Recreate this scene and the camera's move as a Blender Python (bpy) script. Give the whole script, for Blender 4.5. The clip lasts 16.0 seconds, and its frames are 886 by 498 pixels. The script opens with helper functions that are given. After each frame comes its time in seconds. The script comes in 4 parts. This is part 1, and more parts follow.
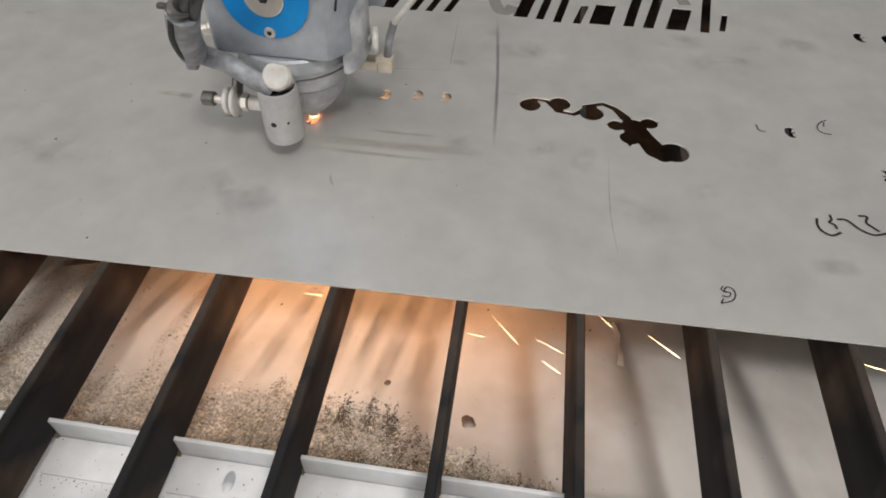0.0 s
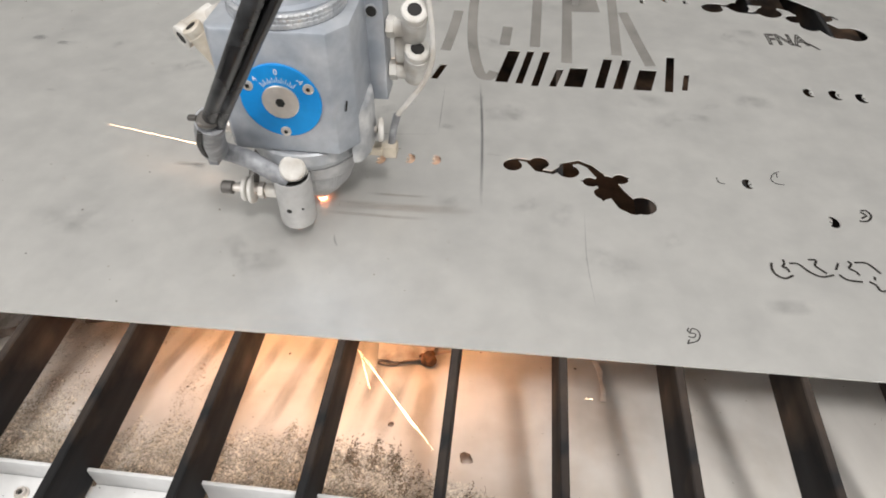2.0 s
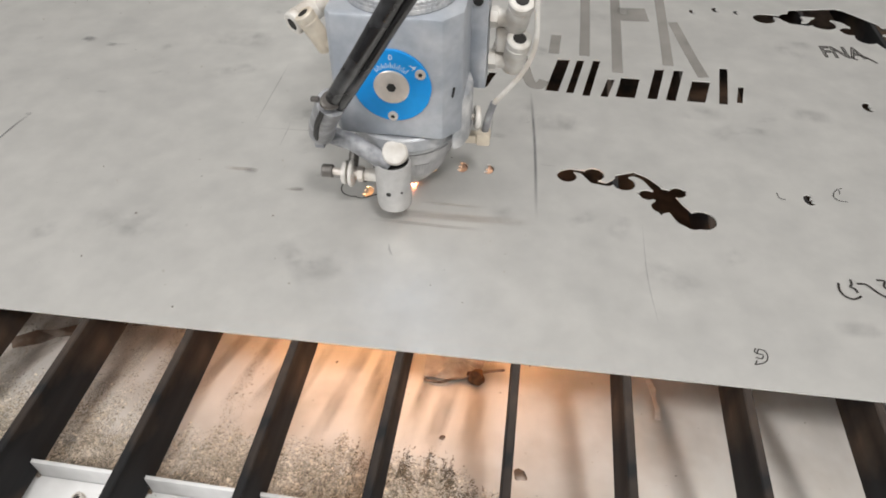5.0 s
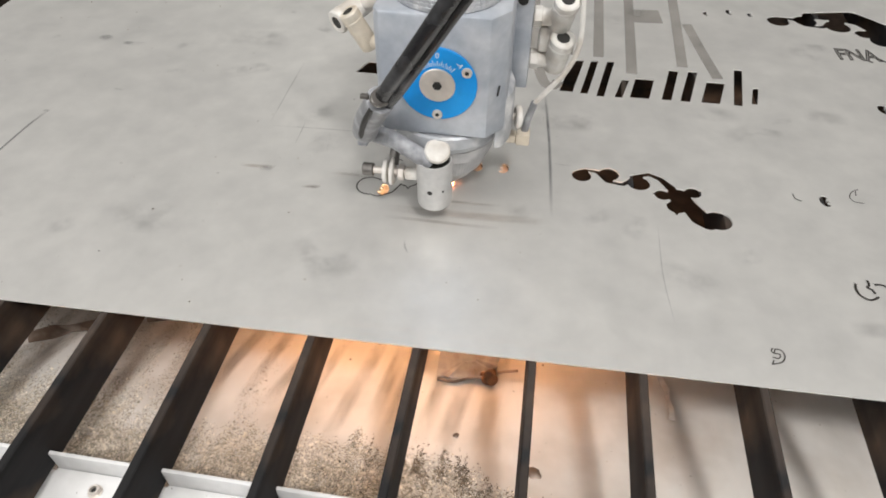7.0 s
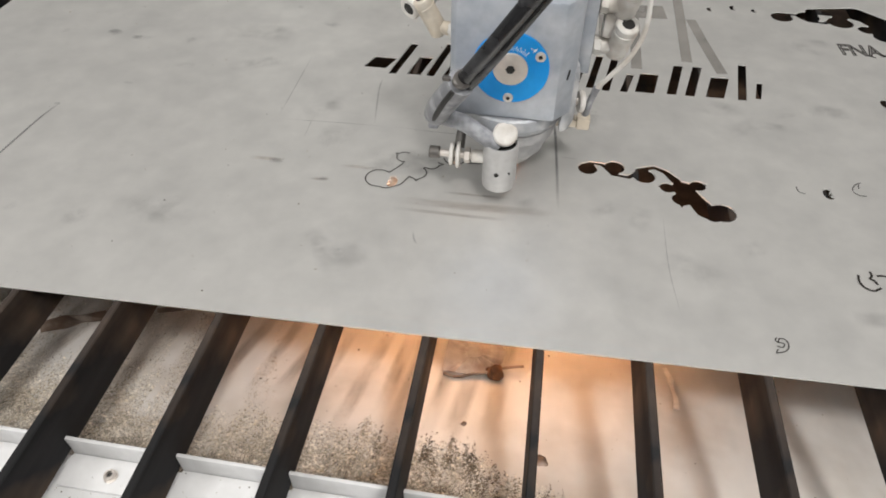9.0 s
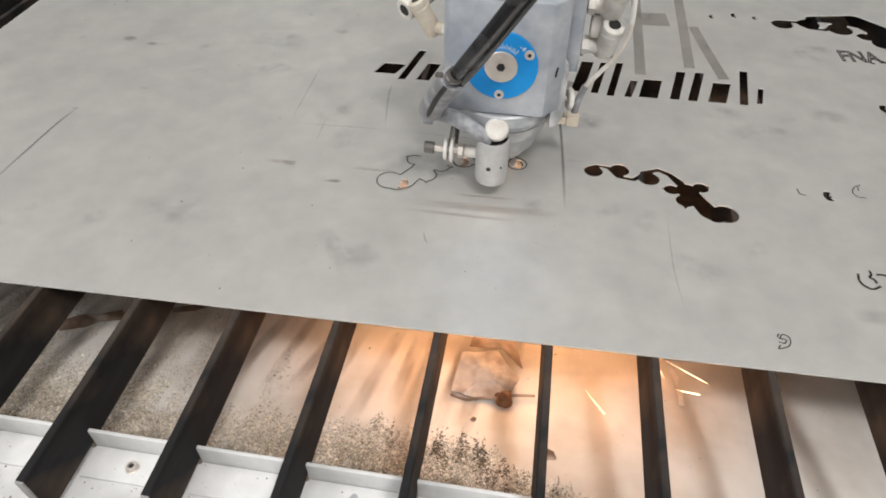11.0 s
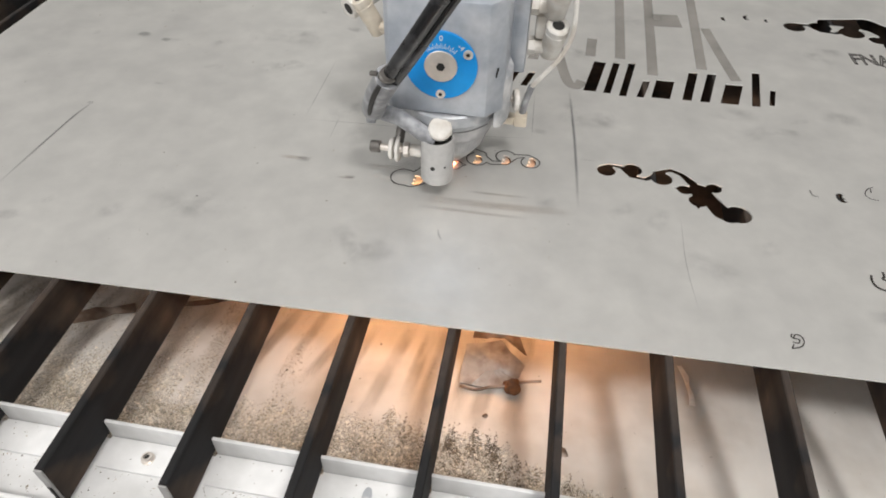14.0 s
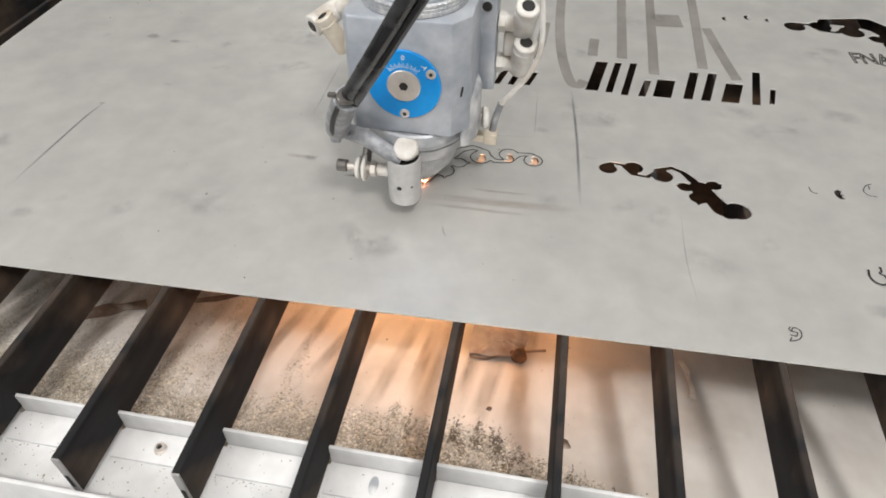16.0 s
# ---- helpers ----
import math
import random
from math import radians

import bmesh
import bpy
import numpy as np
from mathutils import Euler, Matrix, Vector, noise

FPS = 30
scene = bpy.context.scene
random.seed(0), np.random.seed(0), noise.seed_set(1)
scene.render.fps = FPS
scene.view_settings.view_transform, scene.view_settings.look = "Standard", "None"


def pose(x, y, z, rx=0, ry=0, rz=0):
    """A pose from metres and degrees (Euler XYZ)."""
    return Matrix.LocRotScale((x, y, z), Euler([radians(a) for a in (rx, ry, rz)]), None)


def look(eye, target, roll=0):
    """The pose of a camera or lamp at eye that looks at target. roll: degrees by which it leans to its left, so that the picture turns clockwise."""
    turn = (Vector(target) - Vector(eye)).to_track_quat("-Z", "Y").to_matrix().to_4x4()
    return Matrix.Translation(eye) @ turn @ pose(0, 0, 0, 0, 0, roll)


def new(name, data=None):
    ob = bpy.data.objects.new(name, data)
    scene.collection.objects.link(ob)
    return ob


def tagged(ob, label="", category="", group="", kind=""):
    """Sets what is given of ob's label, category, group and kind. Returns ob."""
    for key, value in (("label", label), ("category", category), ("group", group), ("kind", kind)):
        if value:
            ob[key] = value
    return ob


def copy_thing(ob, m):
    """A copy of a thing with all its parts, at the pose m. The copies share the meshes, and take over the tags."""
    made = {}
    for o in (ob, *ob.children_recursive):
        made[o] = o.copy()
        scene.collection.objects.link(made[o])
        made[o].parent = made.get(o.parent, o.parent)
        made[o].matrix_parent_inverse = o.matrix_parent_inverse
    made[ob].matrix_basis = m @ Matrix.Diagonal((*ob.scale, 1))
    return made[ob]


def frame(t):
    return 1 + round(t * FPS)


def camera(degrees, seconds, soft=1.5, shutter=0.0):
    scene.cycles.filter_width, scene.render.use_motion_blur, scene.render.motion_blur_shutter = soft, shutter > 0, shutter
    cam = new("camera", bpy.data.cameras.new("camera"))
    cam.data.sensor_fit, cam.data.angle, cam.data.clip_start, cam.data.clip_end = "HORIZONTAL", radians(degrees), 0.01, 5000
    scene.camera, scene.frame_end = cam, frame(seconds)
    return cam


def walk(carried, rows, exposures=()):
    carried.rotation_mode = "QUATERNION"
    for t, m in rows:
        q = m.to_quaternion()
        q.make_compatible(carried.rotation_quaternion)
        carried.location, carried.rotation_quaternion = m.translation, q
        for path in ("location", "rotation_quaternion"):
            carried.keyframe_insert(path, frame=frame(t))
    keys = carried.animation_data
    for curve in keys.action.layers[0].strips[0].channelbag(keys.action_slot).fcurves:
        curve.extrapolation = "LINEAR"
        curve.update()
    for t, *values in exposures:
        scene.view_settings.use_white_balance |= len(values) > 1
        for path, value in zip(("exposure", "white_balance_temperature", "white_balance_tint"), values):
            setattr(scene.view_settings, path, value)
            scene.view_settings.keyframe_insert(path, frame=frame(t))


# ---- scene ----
cam = camera(67.4, 16.0, 1.8)
EXPOSURES = [(0.0, -0.55), (0.5, -0.42), (1.0, -0.06), (1.5, -0.11), (2.0, -0.06), (2.5, -0.44), (3.0, -0.31), (3.5, 0.06), (4.0, -0.1), (6.5, -0.01), (7.0, 0.02), (7.5, -0.16), (8.0, -0.08), (8.5, -0.17), (11.0, -0.15), (11.5, -0.29), (12.0, -0.04), (12.5, 0.0), (13.0, -0.06), (13.5, -0.01), (14.0, -0.07), (14.5, -0.02), (16.0, -0.02)]
PATH = [
    (0, (0.256, -0.151, 0.335), (0.087, 1.169, -1.158), 1.3),
    (0.5, (0.258, -0.145, 0.356), (0.112, 1.192, -1.124), 2.0),
    (1, (0.258, -0.168, 0.38), (0.13, 1.221, -1.054), 1.3),
    (1.5, (0.256, -0.169, 0.383), (0.12, 1.212, -1.057), 1.0),
    (2, (0.256, -0.175, 0.384), (0.105, 1.22, -1.041), 0.4),
    (2.5, (0.249, -0.174, 0.384), (0.097, 1.221, -1.04), 0.5),
    (3, (0.238, -0.169, 0.385), (0.066, 1.223, -1.041), 0.3),
    (3.5, (0.232, -0.168, 0.384), (0.055, 1.231, -1.034), 0.3),
    (4, (0.229, -0.166, 0.383), (0.046, 1.232, -1.036), 0.3),
    (6.5, (0.215, -0.176, 0.381), (0.002, 1.227, -1.029), 0.3),
    (7, (0.215, -0.175, 0.379), (-0.001, 1.229, -1.029), 0.3),
    (7.5, (0.21, -0.173, 0.375), (-0.007, 1.225, -1.039), 0.5),
    (8, (0.209, -0.176, 0.376), (-0.021, 1.223, -1.034), 0.0),
    (8.5, (0.21, -0.18, 0.378), (-0.006, 1.218, -1.036), 0.4),
    (11, (0.205, -0.201, 0.386), (-0.018, 1.213, -1.011), 0.3),
    (11.5, (0.202, -0.2, 0.386), (-0.025, 1.216, -1.008), 0.3),
    (12, (0.2, -0.199, 0.384), (-0.029, 1.217, -1.01), 0.5),
    (12.5, (0.197, -0.199, 0.384), (-0.026, 1.213, -1.015), 0.8),
    (13, (0.195, -0.199, 0.382), (-0.035, 1.212, -1.017), 0.7),
    (13.5, (0.194, -0.2, 0.384), (-0.038, 1.21, -1.015), 0.6),
    (14, (0.196, -0.207, 0.385), (-0.034, 1.209, -1.01), 0.8),
    (14.5, (0.197, -0.211, 0.385), (-0.034, 1.198, -1.015), 0.5),
    (15, (0.195, -0.215, 0.387), (-0.041, 1.196, -1.011), 0.5),
    (15.5, (0.196, -0.216, 0.387), (-0.045, 1.195, -1.009), 0.3),
    (16, (0.198, -0.218, 0.39), (-0.046, 1.197, -1.002), 0.3),
]
walk(cam, [(t, look(eye, target, roll)) for t, eye, target, roll in PATH], EXPOSURES)

# ---- light ----
world = bpy.data.worlds.new("hall_light")
scene.world = world
world.use_nodes = True
wn = world.node_tree.nodes
wn["Background"].inputs[0].default_value = (0.9, 0.95, 1.0, 1)
wn["Background"].inputs[1].default_value = 0.1


def area(name, place, target, sx, sy, power, color):
    d = bpy.data.lights.new(name, "AREA")
    d.shape, d.size, d.size_y, d.energy, d.color = "RECTANGLE", sx, sy, power, color
    o = new(name, d)
    o.matrix_world = look(place, target)
    return o


area("hall_skylight", (-0.4, -0.7, 3.9), (-0.4, -0.7, 0), 4.0, 4.0, 100, (1.0, 0.968, 0.934))
area("hall_lamp", (1.35, -1.7, 3.6), (0.1, 0.2, 0), 0.58, 0.58, 103, (1.0, 0.968, 0.934))
area("far_lamp", (-1.5, 3.9, 1.7), (-0.1, 0.5, 0), 0.25, 0.25, 0.9, (1.0, 1.0, 0.95))
# added soft fill from the front left; no window stands there
area("front_fill", (-1.5, -3.9, 2.4), (0.1, 0.2, 0), 4.0, 2.4, 138, (0.98, 0.98, 0.98))


# ---- materials ----
def mat(name, base, rough=0.5, metal=0.0, var=0.12, scale=30.0, bump=0.1, big=4.0, other=None, rvar=0.1, stretch=(1, 1, 1), island=0.0, spec=0.5, mixlo=0.45, mixhi=0.65):
    m = bpy.data.materials.new(name)
    m.use_nodes = True
    nt = m.node_tree
    N, L = nt.nodes, nt.links
    b = N["Principled BSDF"]
    b.inputs["Roughness"].default_value, b.inputs["Metallic"].default_value = rough, metal
    b.inputs["Specular IOR Level"].default_value = spec
    tc = N.new("ShaderNodeTexCoord")
    mp = N.new("ShaderNodeMapping")
    mp.inputs["Scale"].default_value = stretch
    L.new(tc.outputs["Object"], mp.inputs[0])
    n1 = N.new("ShaderNodeTexNoise")
    n1.inputs["Scale"].default_value, n1.inputs["Detail"].default_value = scale, 5
    n2 = N.new("ShaderNodeTexNoise")
    n2.inputs["Scale"].default_value, n2.inputs["Detail"].default_value = big, 4
    L.new(mp.outputs[0], n1.inputs["Vector"])
    L.new(tc.outputs["Object"], n2.inputs["Vector"])
    r1 = N.new("ShaderNodeMapRange")
    r1.inputs[1].default_value, r1.inputs[2].default_value = 0.3, 0.7
    r1.inputs[3].default_value, r1.inputs[4].default_value = 1 - var, 1 + var
    L.new(n1.outputs[0], r1.inputs[0])
    r2 = N.new("ShaderNodeMapRange")
    r2.inputs[1].default_value, r2.inputs[2].default_value = mixlo, mixhi
    L.new(n2.outputs[0], r2.inputs[0])
    mx = N.new("ShaderNodeMix")
    mx.data_type = "RGBA"
    mx.inputs[6].default_value = (*base, 1)
    mx.inputs[7].default_value = (*(other or [c * (1 - var) for c in base]), 1)
    L.new(r2.outputs[0], mx.inputs[0])
    ml = N.new("ShaderNodeMix")
    ml.data_type, ml.blend_type = "RGBA", "MULTIPLY"
    ml.inputs[0].default_value = 1
    L.new(mx.outputs[2], ml.inputs[6])
    L.new(r1.outputs[0], ml.inputs[7])
    out = ml.outputs[2]
    if island:
        g = N.new("ShaderNodeNewGeometry")
        ri = N.new("ShaderNodeMapRange")
        ri.inputs[3].default_value, ri.inputs[4].default_value = 1 - island, 1 + island
        L.new(g.outputs["Random Per Island"], ri.inputs[0])
        m2 = N.new("ShaderNodeMix")
        m2.data_type, m2.blend_type = "RGBA", "MULTIPLY"
        m2.inputs[0].default_value = 1
        L.new(out, m2.inputs[6])
        L.new(ri.outputs[0], m2.inputs[7])
        out = m2.outputs[2]
    L.new(out, b.inputs["Base Color"])
    rr = N.new("ShaderNodeMapRange")
    rr.inputs[3].default_value, rr.inputs[4].default_value = max(0.02, rough - rvar), min(1, rough + rvar)
    L.new(n2.outputs[0], rr.inputs[0])
    L.new(rr.outputs[0], b.inputs["Roughness"])
    if bump:
        bp = N.new("ShaderNodeBump")
        bp.inputs["Strength"].default_value, bp.inputs["Distance"].default_value = bump, 0.0005
        L.new(n1.outputs[0], bp.inputs["Height"])
        L.new(bp.outputs[0], b.inputs["Normal"])
    return m


def glow(name, color, strength):
    m = bpy.data.materials.new(name)
    m.use_nodes = True
    N = m.node_tree.nodes
    b = N["Principled BSDF"]
    b.inputs["Base Color"].default_value = (*color, 1)
    b.inputs["Emission Color"].default_value = (*color, 1)
    b.inputs["Emission Strength"].default_value = strength
    return m


def film(name, color, amount, scale, stretch=(1, 1, 1), rough=0.6, lo=0.35, hi=0.7):
    """A patchy thin layer that lets the metal below show through."""
    m = mat(name, color, rough, 0.0, 0.2, scale)
    nt = m.node_tree
    N, L = nt.nodes, nt.links
    tc = N.new("ShaderNodeTexCoord")
    mp = N.new("ShaderNodeMapping")
    mp.inputs["Scale"].default_value = stretch
    L.new(tc.outputs["Object"], mp.inputs[0])
    n = N.new("ShaderNodeTexNoise")
    n.inputs["Scale"].default_value, n.inputs["Detail"].default_value = scale, 6
    L.new(mp.outputs[0], n.inputs["Vector"])
    r = N.new("ShaderNodeMapRange")
    r.inputs[1].default_value, r.inputs[2].default_value = lo, hi
    r.inputs[4].default_value = amount
    L.new(n.outputs[0], r.inputs[0])
    at = N.new("ShaderNodeAttribute")
    at.attribute_name = "fade"
    mu = N.new("ShaderNodeMath")
    mu.operation = "MULTIPLY"
    L.new(r.outputs[0], mu.inputs[0])
    L.new(at.outputs["Fac"], mu.inputs[1])
    L.new(mu.outputs[0], N["Principled BSDF"].inputs["Alpha"])
    return m


M_sheet = mat("rolled_steel", (0.735, 0.725, 0.70), 0.40, 0.58, 0.04, 42, 0.03, 16, (0.625, 0.618, 0.60), 0.10, (1, 1, 1), mixlo=0.36, mixhi=0.70)
M_edge = mat("bright_cut_steel", (0.82, 0.81, 0.78), 0.5, 0.15, 0.05, 80)
M_bar = mat("black_painted_bar", (0.026, 0.0255, 0.0265), 0.7, 0.0, 0.4, 45, 0.15, 12, (0.115, 0.082, 0.061), 0.1, (1, 0.15, 1), spec=0.08, mixlo=0.48, mixhi=0.72)
M_barend = mat("raw_bar_end", (0.36, 0.355, 0.35), 0.5, 0.2)
M_white = mat("white_painted_steel", (0.70, 0.70, 0.70), 0.5, 0.0, 0.07, 60, 0.1, 22, (0.60, 0.60, 0.595))
M_tray = mat("white_tray_paint", (0.69, 0.665, 0.63), 0.5, 0.0, 0.07, 40, 0.08, 11, (0.54, 0.50, 0.45), 0.1, (1, 0.25, 1))
M_soot = mat("slag_grain", (0.21, 0.175, 0.13), 0.5, 0.1, 0.3, 300, 0, 60, (0.30, 0.25, 0.19), 0.1, island=0.75)
M_pit = mat("rusty_pit", (0.11, 0.064, 0.038), 0.8, 0, 0.4, 40, 0.3, 15, (0.035, 0.024, 0.017))
M_body = mat("blue_grey_anodised", (0.345, 0.376, 0.425), 0.36, 0.2, 0.06, 160, 0.08, 34, (0.52, 0.54, 0.57), mixlo=0.40, mixhi=0.74)
M_body2 = mat("dusty_grey_metal", (0.38, 0.395, 0.42), 0.45, 0.2, 0.1, 100, 0.1, 45, (0.66, 0.66, 0.66))
M_nozzle = mat("turned_aluminium", (0.50, 0.495, 0.49), 0.46, 0.30, 0.08, 150, 0.1, 20)
M_nut = mat("dusty_turned_metal", (0.37, 0.37, 0.38), 0.5, 0.3, 0.1, 150, 0.1, 40, (0.5, 0.5, 0.5))
M_blue = mat("blue_dial", (0.006, 0.27, 0.72), 0.45, 0, 0.05, 150, 0.03, 30, (0.012, 0.30, 0.74), spec=0.3)
M_steel = mat("polished_steel", (0.70, 0.65, 0.60), 0.35, 0.6, 0.08, 150, 0.05)
M_ivory = mat("dusty_ivory_plastic", (0.69, 0.67, 0.635), 0.42, 0, 0.07, 120, 0.05, 45, (0.50, 0.46, 0.41))
M_brass = mat("dusty_brass", (0.60, 0.53, 0.43), 0.45, 0.15, 0.1, 120, 0.08, 40, (0.64, 0.60, 0.53))
M_rubber = mat("black_rubber", (0.010, 0.010, 0.012), 0.27, 0, 0.3, 80, 0.1, 40, (0.045, 0.046, 0.05), mixlo=0.5, mixhi=0.7)
M_greyhose = mat("dusty_grey_hose", (0.21, 0.215, 0.23), 0.38, 0, 0.15, 150, 0.12, 70, (0.40, 0.41, 0.435))
M_dark = mat("dark_recess", (0.012, 0.011, 0.01), 0.6, 0, 0.2, 50)
M_bolt = mat("blackened_bolt", (0.16, 0.15, 0.14), 0.4, 0.6, 0.15, 120)
M_mark = mat("white_print", (0.8, 0.82, 0.85), 0.5, 0, 0.03, 100)
M_kerf = mat("scorched_kerf", (0.02, 0.016, 0.013), 0.7, 0, 0.3, 300)
M_scrap = mat("scorched_offcut", (0.16, 0.11, 0.08), 0.5, 0.4, 0.3, 60, 0.2, 40, (0.32, 0.26, 0.22))
M_plate = mat("grey_offcut", (0.42, 0.385, 0.36), 0.5, 0.2, 0.25, 60, 0.2, 40, (0.24, 0.19, 0.16))
M_rust = mat("rusty_slag", (0.20, 0.085, 0.035), 0.8, 0, 0.3, 200, 0.4, 90, (0.10, 0.05, 0.03))
M_slug = mat("bright_slug", (0.66, 0.58, 0.50), 0.35, 0.5, 0.2, 400, 0.4, 200, (0.42, 0.33, 0.26))
M_flake = mat("pale_flake", (0.78, 0.76, 0.73), 0.5, 0.2, 0.15, 120, 0.2, 60, (0.60, 0.55, 0.50))
M_wall = mat("hall_wall_paint", (0.62, 0.62, 0.61), 0.8, 0, 0.05, 4, 0.05, 1)
# unseen north wall, darkened so the sheet's far reflection turns dimmer
M_dim = mat("dimmed_wall_paint", (0.24, 0.24, 0.235), 0.8, 0, 0.05, 4, 0.05, 1)
M_ceil = mat("hall_ceiling", (0.7, 0.7, 0.7), 0.8, 0, 0.05, 4, 0.05, 1)
M_floor = mat("concrete", (0.3, 0.3, 0.29), 0.7, 0, 0.15, 20, 0.1, 2)
M_letter = film("grey_marking", (0.29, 0.275, 0.255), 0.72, 25, lo=0.05, hi=0.4)
M_scratch = film("pencil_scratch", (0.16, 0.16, 0.165), 0.6, 40, lo=0.0, hi=0.35)
M_streak = film("soot_shade_streak", (0.34, 0.27, 0.21), 0.55, 45, (1, 0.35, 1), lo=0.25, hi=0.75)
M_blot = film("dark_blot", (0.22, 0.22, 0.22), 0.4, 60, lo=0.2, hi=0.6)
M_faint = film("faint_scratch", (0.2, 0.2, 0.2), 0.4, 90, lo=0.2, hi=0.6)
M_smear = film("brown_smear", (0.40, 0.35, 0.31), 0.42, 60, (0.4, 2, 1), lo=0.15, hi=0.6)
M_stain = film("soot_stain", (0.34, 0.29, 0.23), 0.62, 80, (1, 0.6, 1), lo=0.25, hi=0.66)
M_smudge = film("grey_smudge_shade", (0.26, 0.26, 0.26), 0.28, 45)
M_flame = glow("cutting_fire", (1.0, 0.53, 0.24), 67)
M_sideglow = glow("side_glow_fire", (1.0, 0.46, 0.20), 30)
M_spot = glow("melt_glow", (1.0, 0.33, 0.16), 46)
M_spark = glow("spark_fire", (1.0, 0.60, 0.34), 13)


# ---- mesh helpers ----
def finish(name, bm, material, parent=None, label="", smooth=False):
    me = bpy.data.meshes.new(name)
    bmesh.ops.recalc_face_normals(bm, faces=bm.faces)
    bm.to_mesh(me)
    bm.free()
    me.materials.append(material)
    if smooth:
        for p in me.polygons:
            p.use_smooth = True
        me.set_sharp_from_angle(angle=radians(24))
    o = new(name, me)
    if parent is not None:
        o.parent = parent
    if label:
        o["label"] = label
    return o


def part(name, bm, material, parent, label="", smooth=True):
    return finish(name, bm, material, parent, label, smooth)


def box(bm, x0, x1, y0, y1, z0, z1, bev=0.0):
    b = bmesh.new()
    bmesh.ops.create_cube(b, size=1)
    for v in b.verts:
        v.co = ((x0 + x1) / 2 + v.co.x * (x1 - x0), (y0 + y1) / 2 + v.co.y * (y1 - y0), (z0 + z1) / 2 + v.co.z * (z1 - z0))
    if bev:
        bmesh.ops.bevel(b, geom=b.edges[:], offset=bev, segments=2, affect="EDGES", profile=0.5)
    join(bm, b)


def join(bm, b, m=None):
    if m is not None:
        bmesh.ops.transform(b, matrix=m, verts=b.verts)
    me = bpy.data.meshes.new("tmp")
    b.to_mesh(me)
    b.free()
    bm.from_mesh(me)
    bpy.data.meshes.remove(me)


def axis(p, d):
    """The pose that puts local z along d at p."""
    return Matrix.Translation(p) @ Vector(d).to_track_quat("Z", "Y").to_matrix().to_4x4()


def lathe(bm, profile, m=None, seg=40, teeth=0.0):
    """Turns (radius, height) pairs about z. teeth: relief of a knurl."""
    b = bmesh.new()
    rings = []
    for r, h in profile:
        ring = []
        for k in range(seg):
            a = 2 * math.pi * k / seg
            rr = max(r, 1e-5) + (teeth if k % 2 else 0)
            ring.append(b.verts.new((rr * math.cos(a), rr * math.sin(a), h)))
        rings.append(ring)
    for p, q in zip(rings, rings[1:]):
        for k in range(seg):
            b.faces.new((p[k], p[(k + 1) % seg], q[(k + 1) % seg], q[k]))
    b.faces.new(rings[0])
    b.faces.new(rings[-1])
    join(bm, b, m)


def cyl(bm, p, q, r, bev=0.0006, seg=28):
    p, q = Vector(p), Vector(q)
    h = (q - p).length
    bev = min(bev, h / 3, r / 3)
    lathe(bm, [(r - bev, 0), (r, bev), (r, h - bev), (r - bev, h)], axis(p, q - p), seg)


def smooth_line(points, n=8):
    pts = [Vector(p) for p in points]
    pts = [2 * pts[0] - pts[1]] + pts + [2 * pts[-1] - pts[-2]]
    out = []
    for i in range(1, len(pts) - 2):
        a, b, c, d = pts[i - 1:i + 3]
        for k in range(n):
            t = k / n
            out.append(0.5 * (2 * b + (c - a) * t + (2 * a - 5 * b + 4 * c - d) * t * t + (3 * b - a - 3 * c + d) * t ** 3))
    return out + [pts[-2]]


def pipe(bm, points, r, seg=14, n=8):
    line = smooth_line(points, n)
    b = bmesh.new()
    rings = []
    for i, p in enumerate(line):
        d = (line[min(i + 1, len(line) - 1)] - line[max(i - 1, 0)]).normalized()
        m = axis(p, d)
        rings.append([b.verts.new(m @ Vector((r * math.cos(2 * math.pi * k / seg), r * math.sin(2 * math.pi * k / seg), 0))) for k in range(seg)])
    for p, q in zip(rings, rings[1:]):
        best = min(range(seg), key=lambda s: (p[0].co - q[s].co).length)
        for k in range(seg):
            b.faces.new((p[k], p[(k + 1) % seg], q[(k + 1 + best) % seg], q[(k + best) % seg]))
    b.faces.new(rings[0])
    b.faces.new(rings[-1])
    join(bm, b)


def prism(bm, outline, z0, z1, bev=0.0):
    b = bmesh.new()
    lo = [b.verts.new((x, y, z0)) for x, y in outline]
    hi = [b.verts.new((x, y, z1)) for x, y in outline]
    n = len(lo)
    for k in range(n):
        b.faces.new((lo[k], lo[(k + 1) % n], hi[(k + 1) % n], hi[k]))
    b.faces.new(lo)
    b.faces.new(hi)
    bmesh.ops.recalc_face_normals(b, faces=b.faces)
    if bev:
        bmesh.ops.bevel(b, geom=b.edges[:], offset=bev, segments=2, affect="EDGES", profile=0.5)
    join(bm, b)


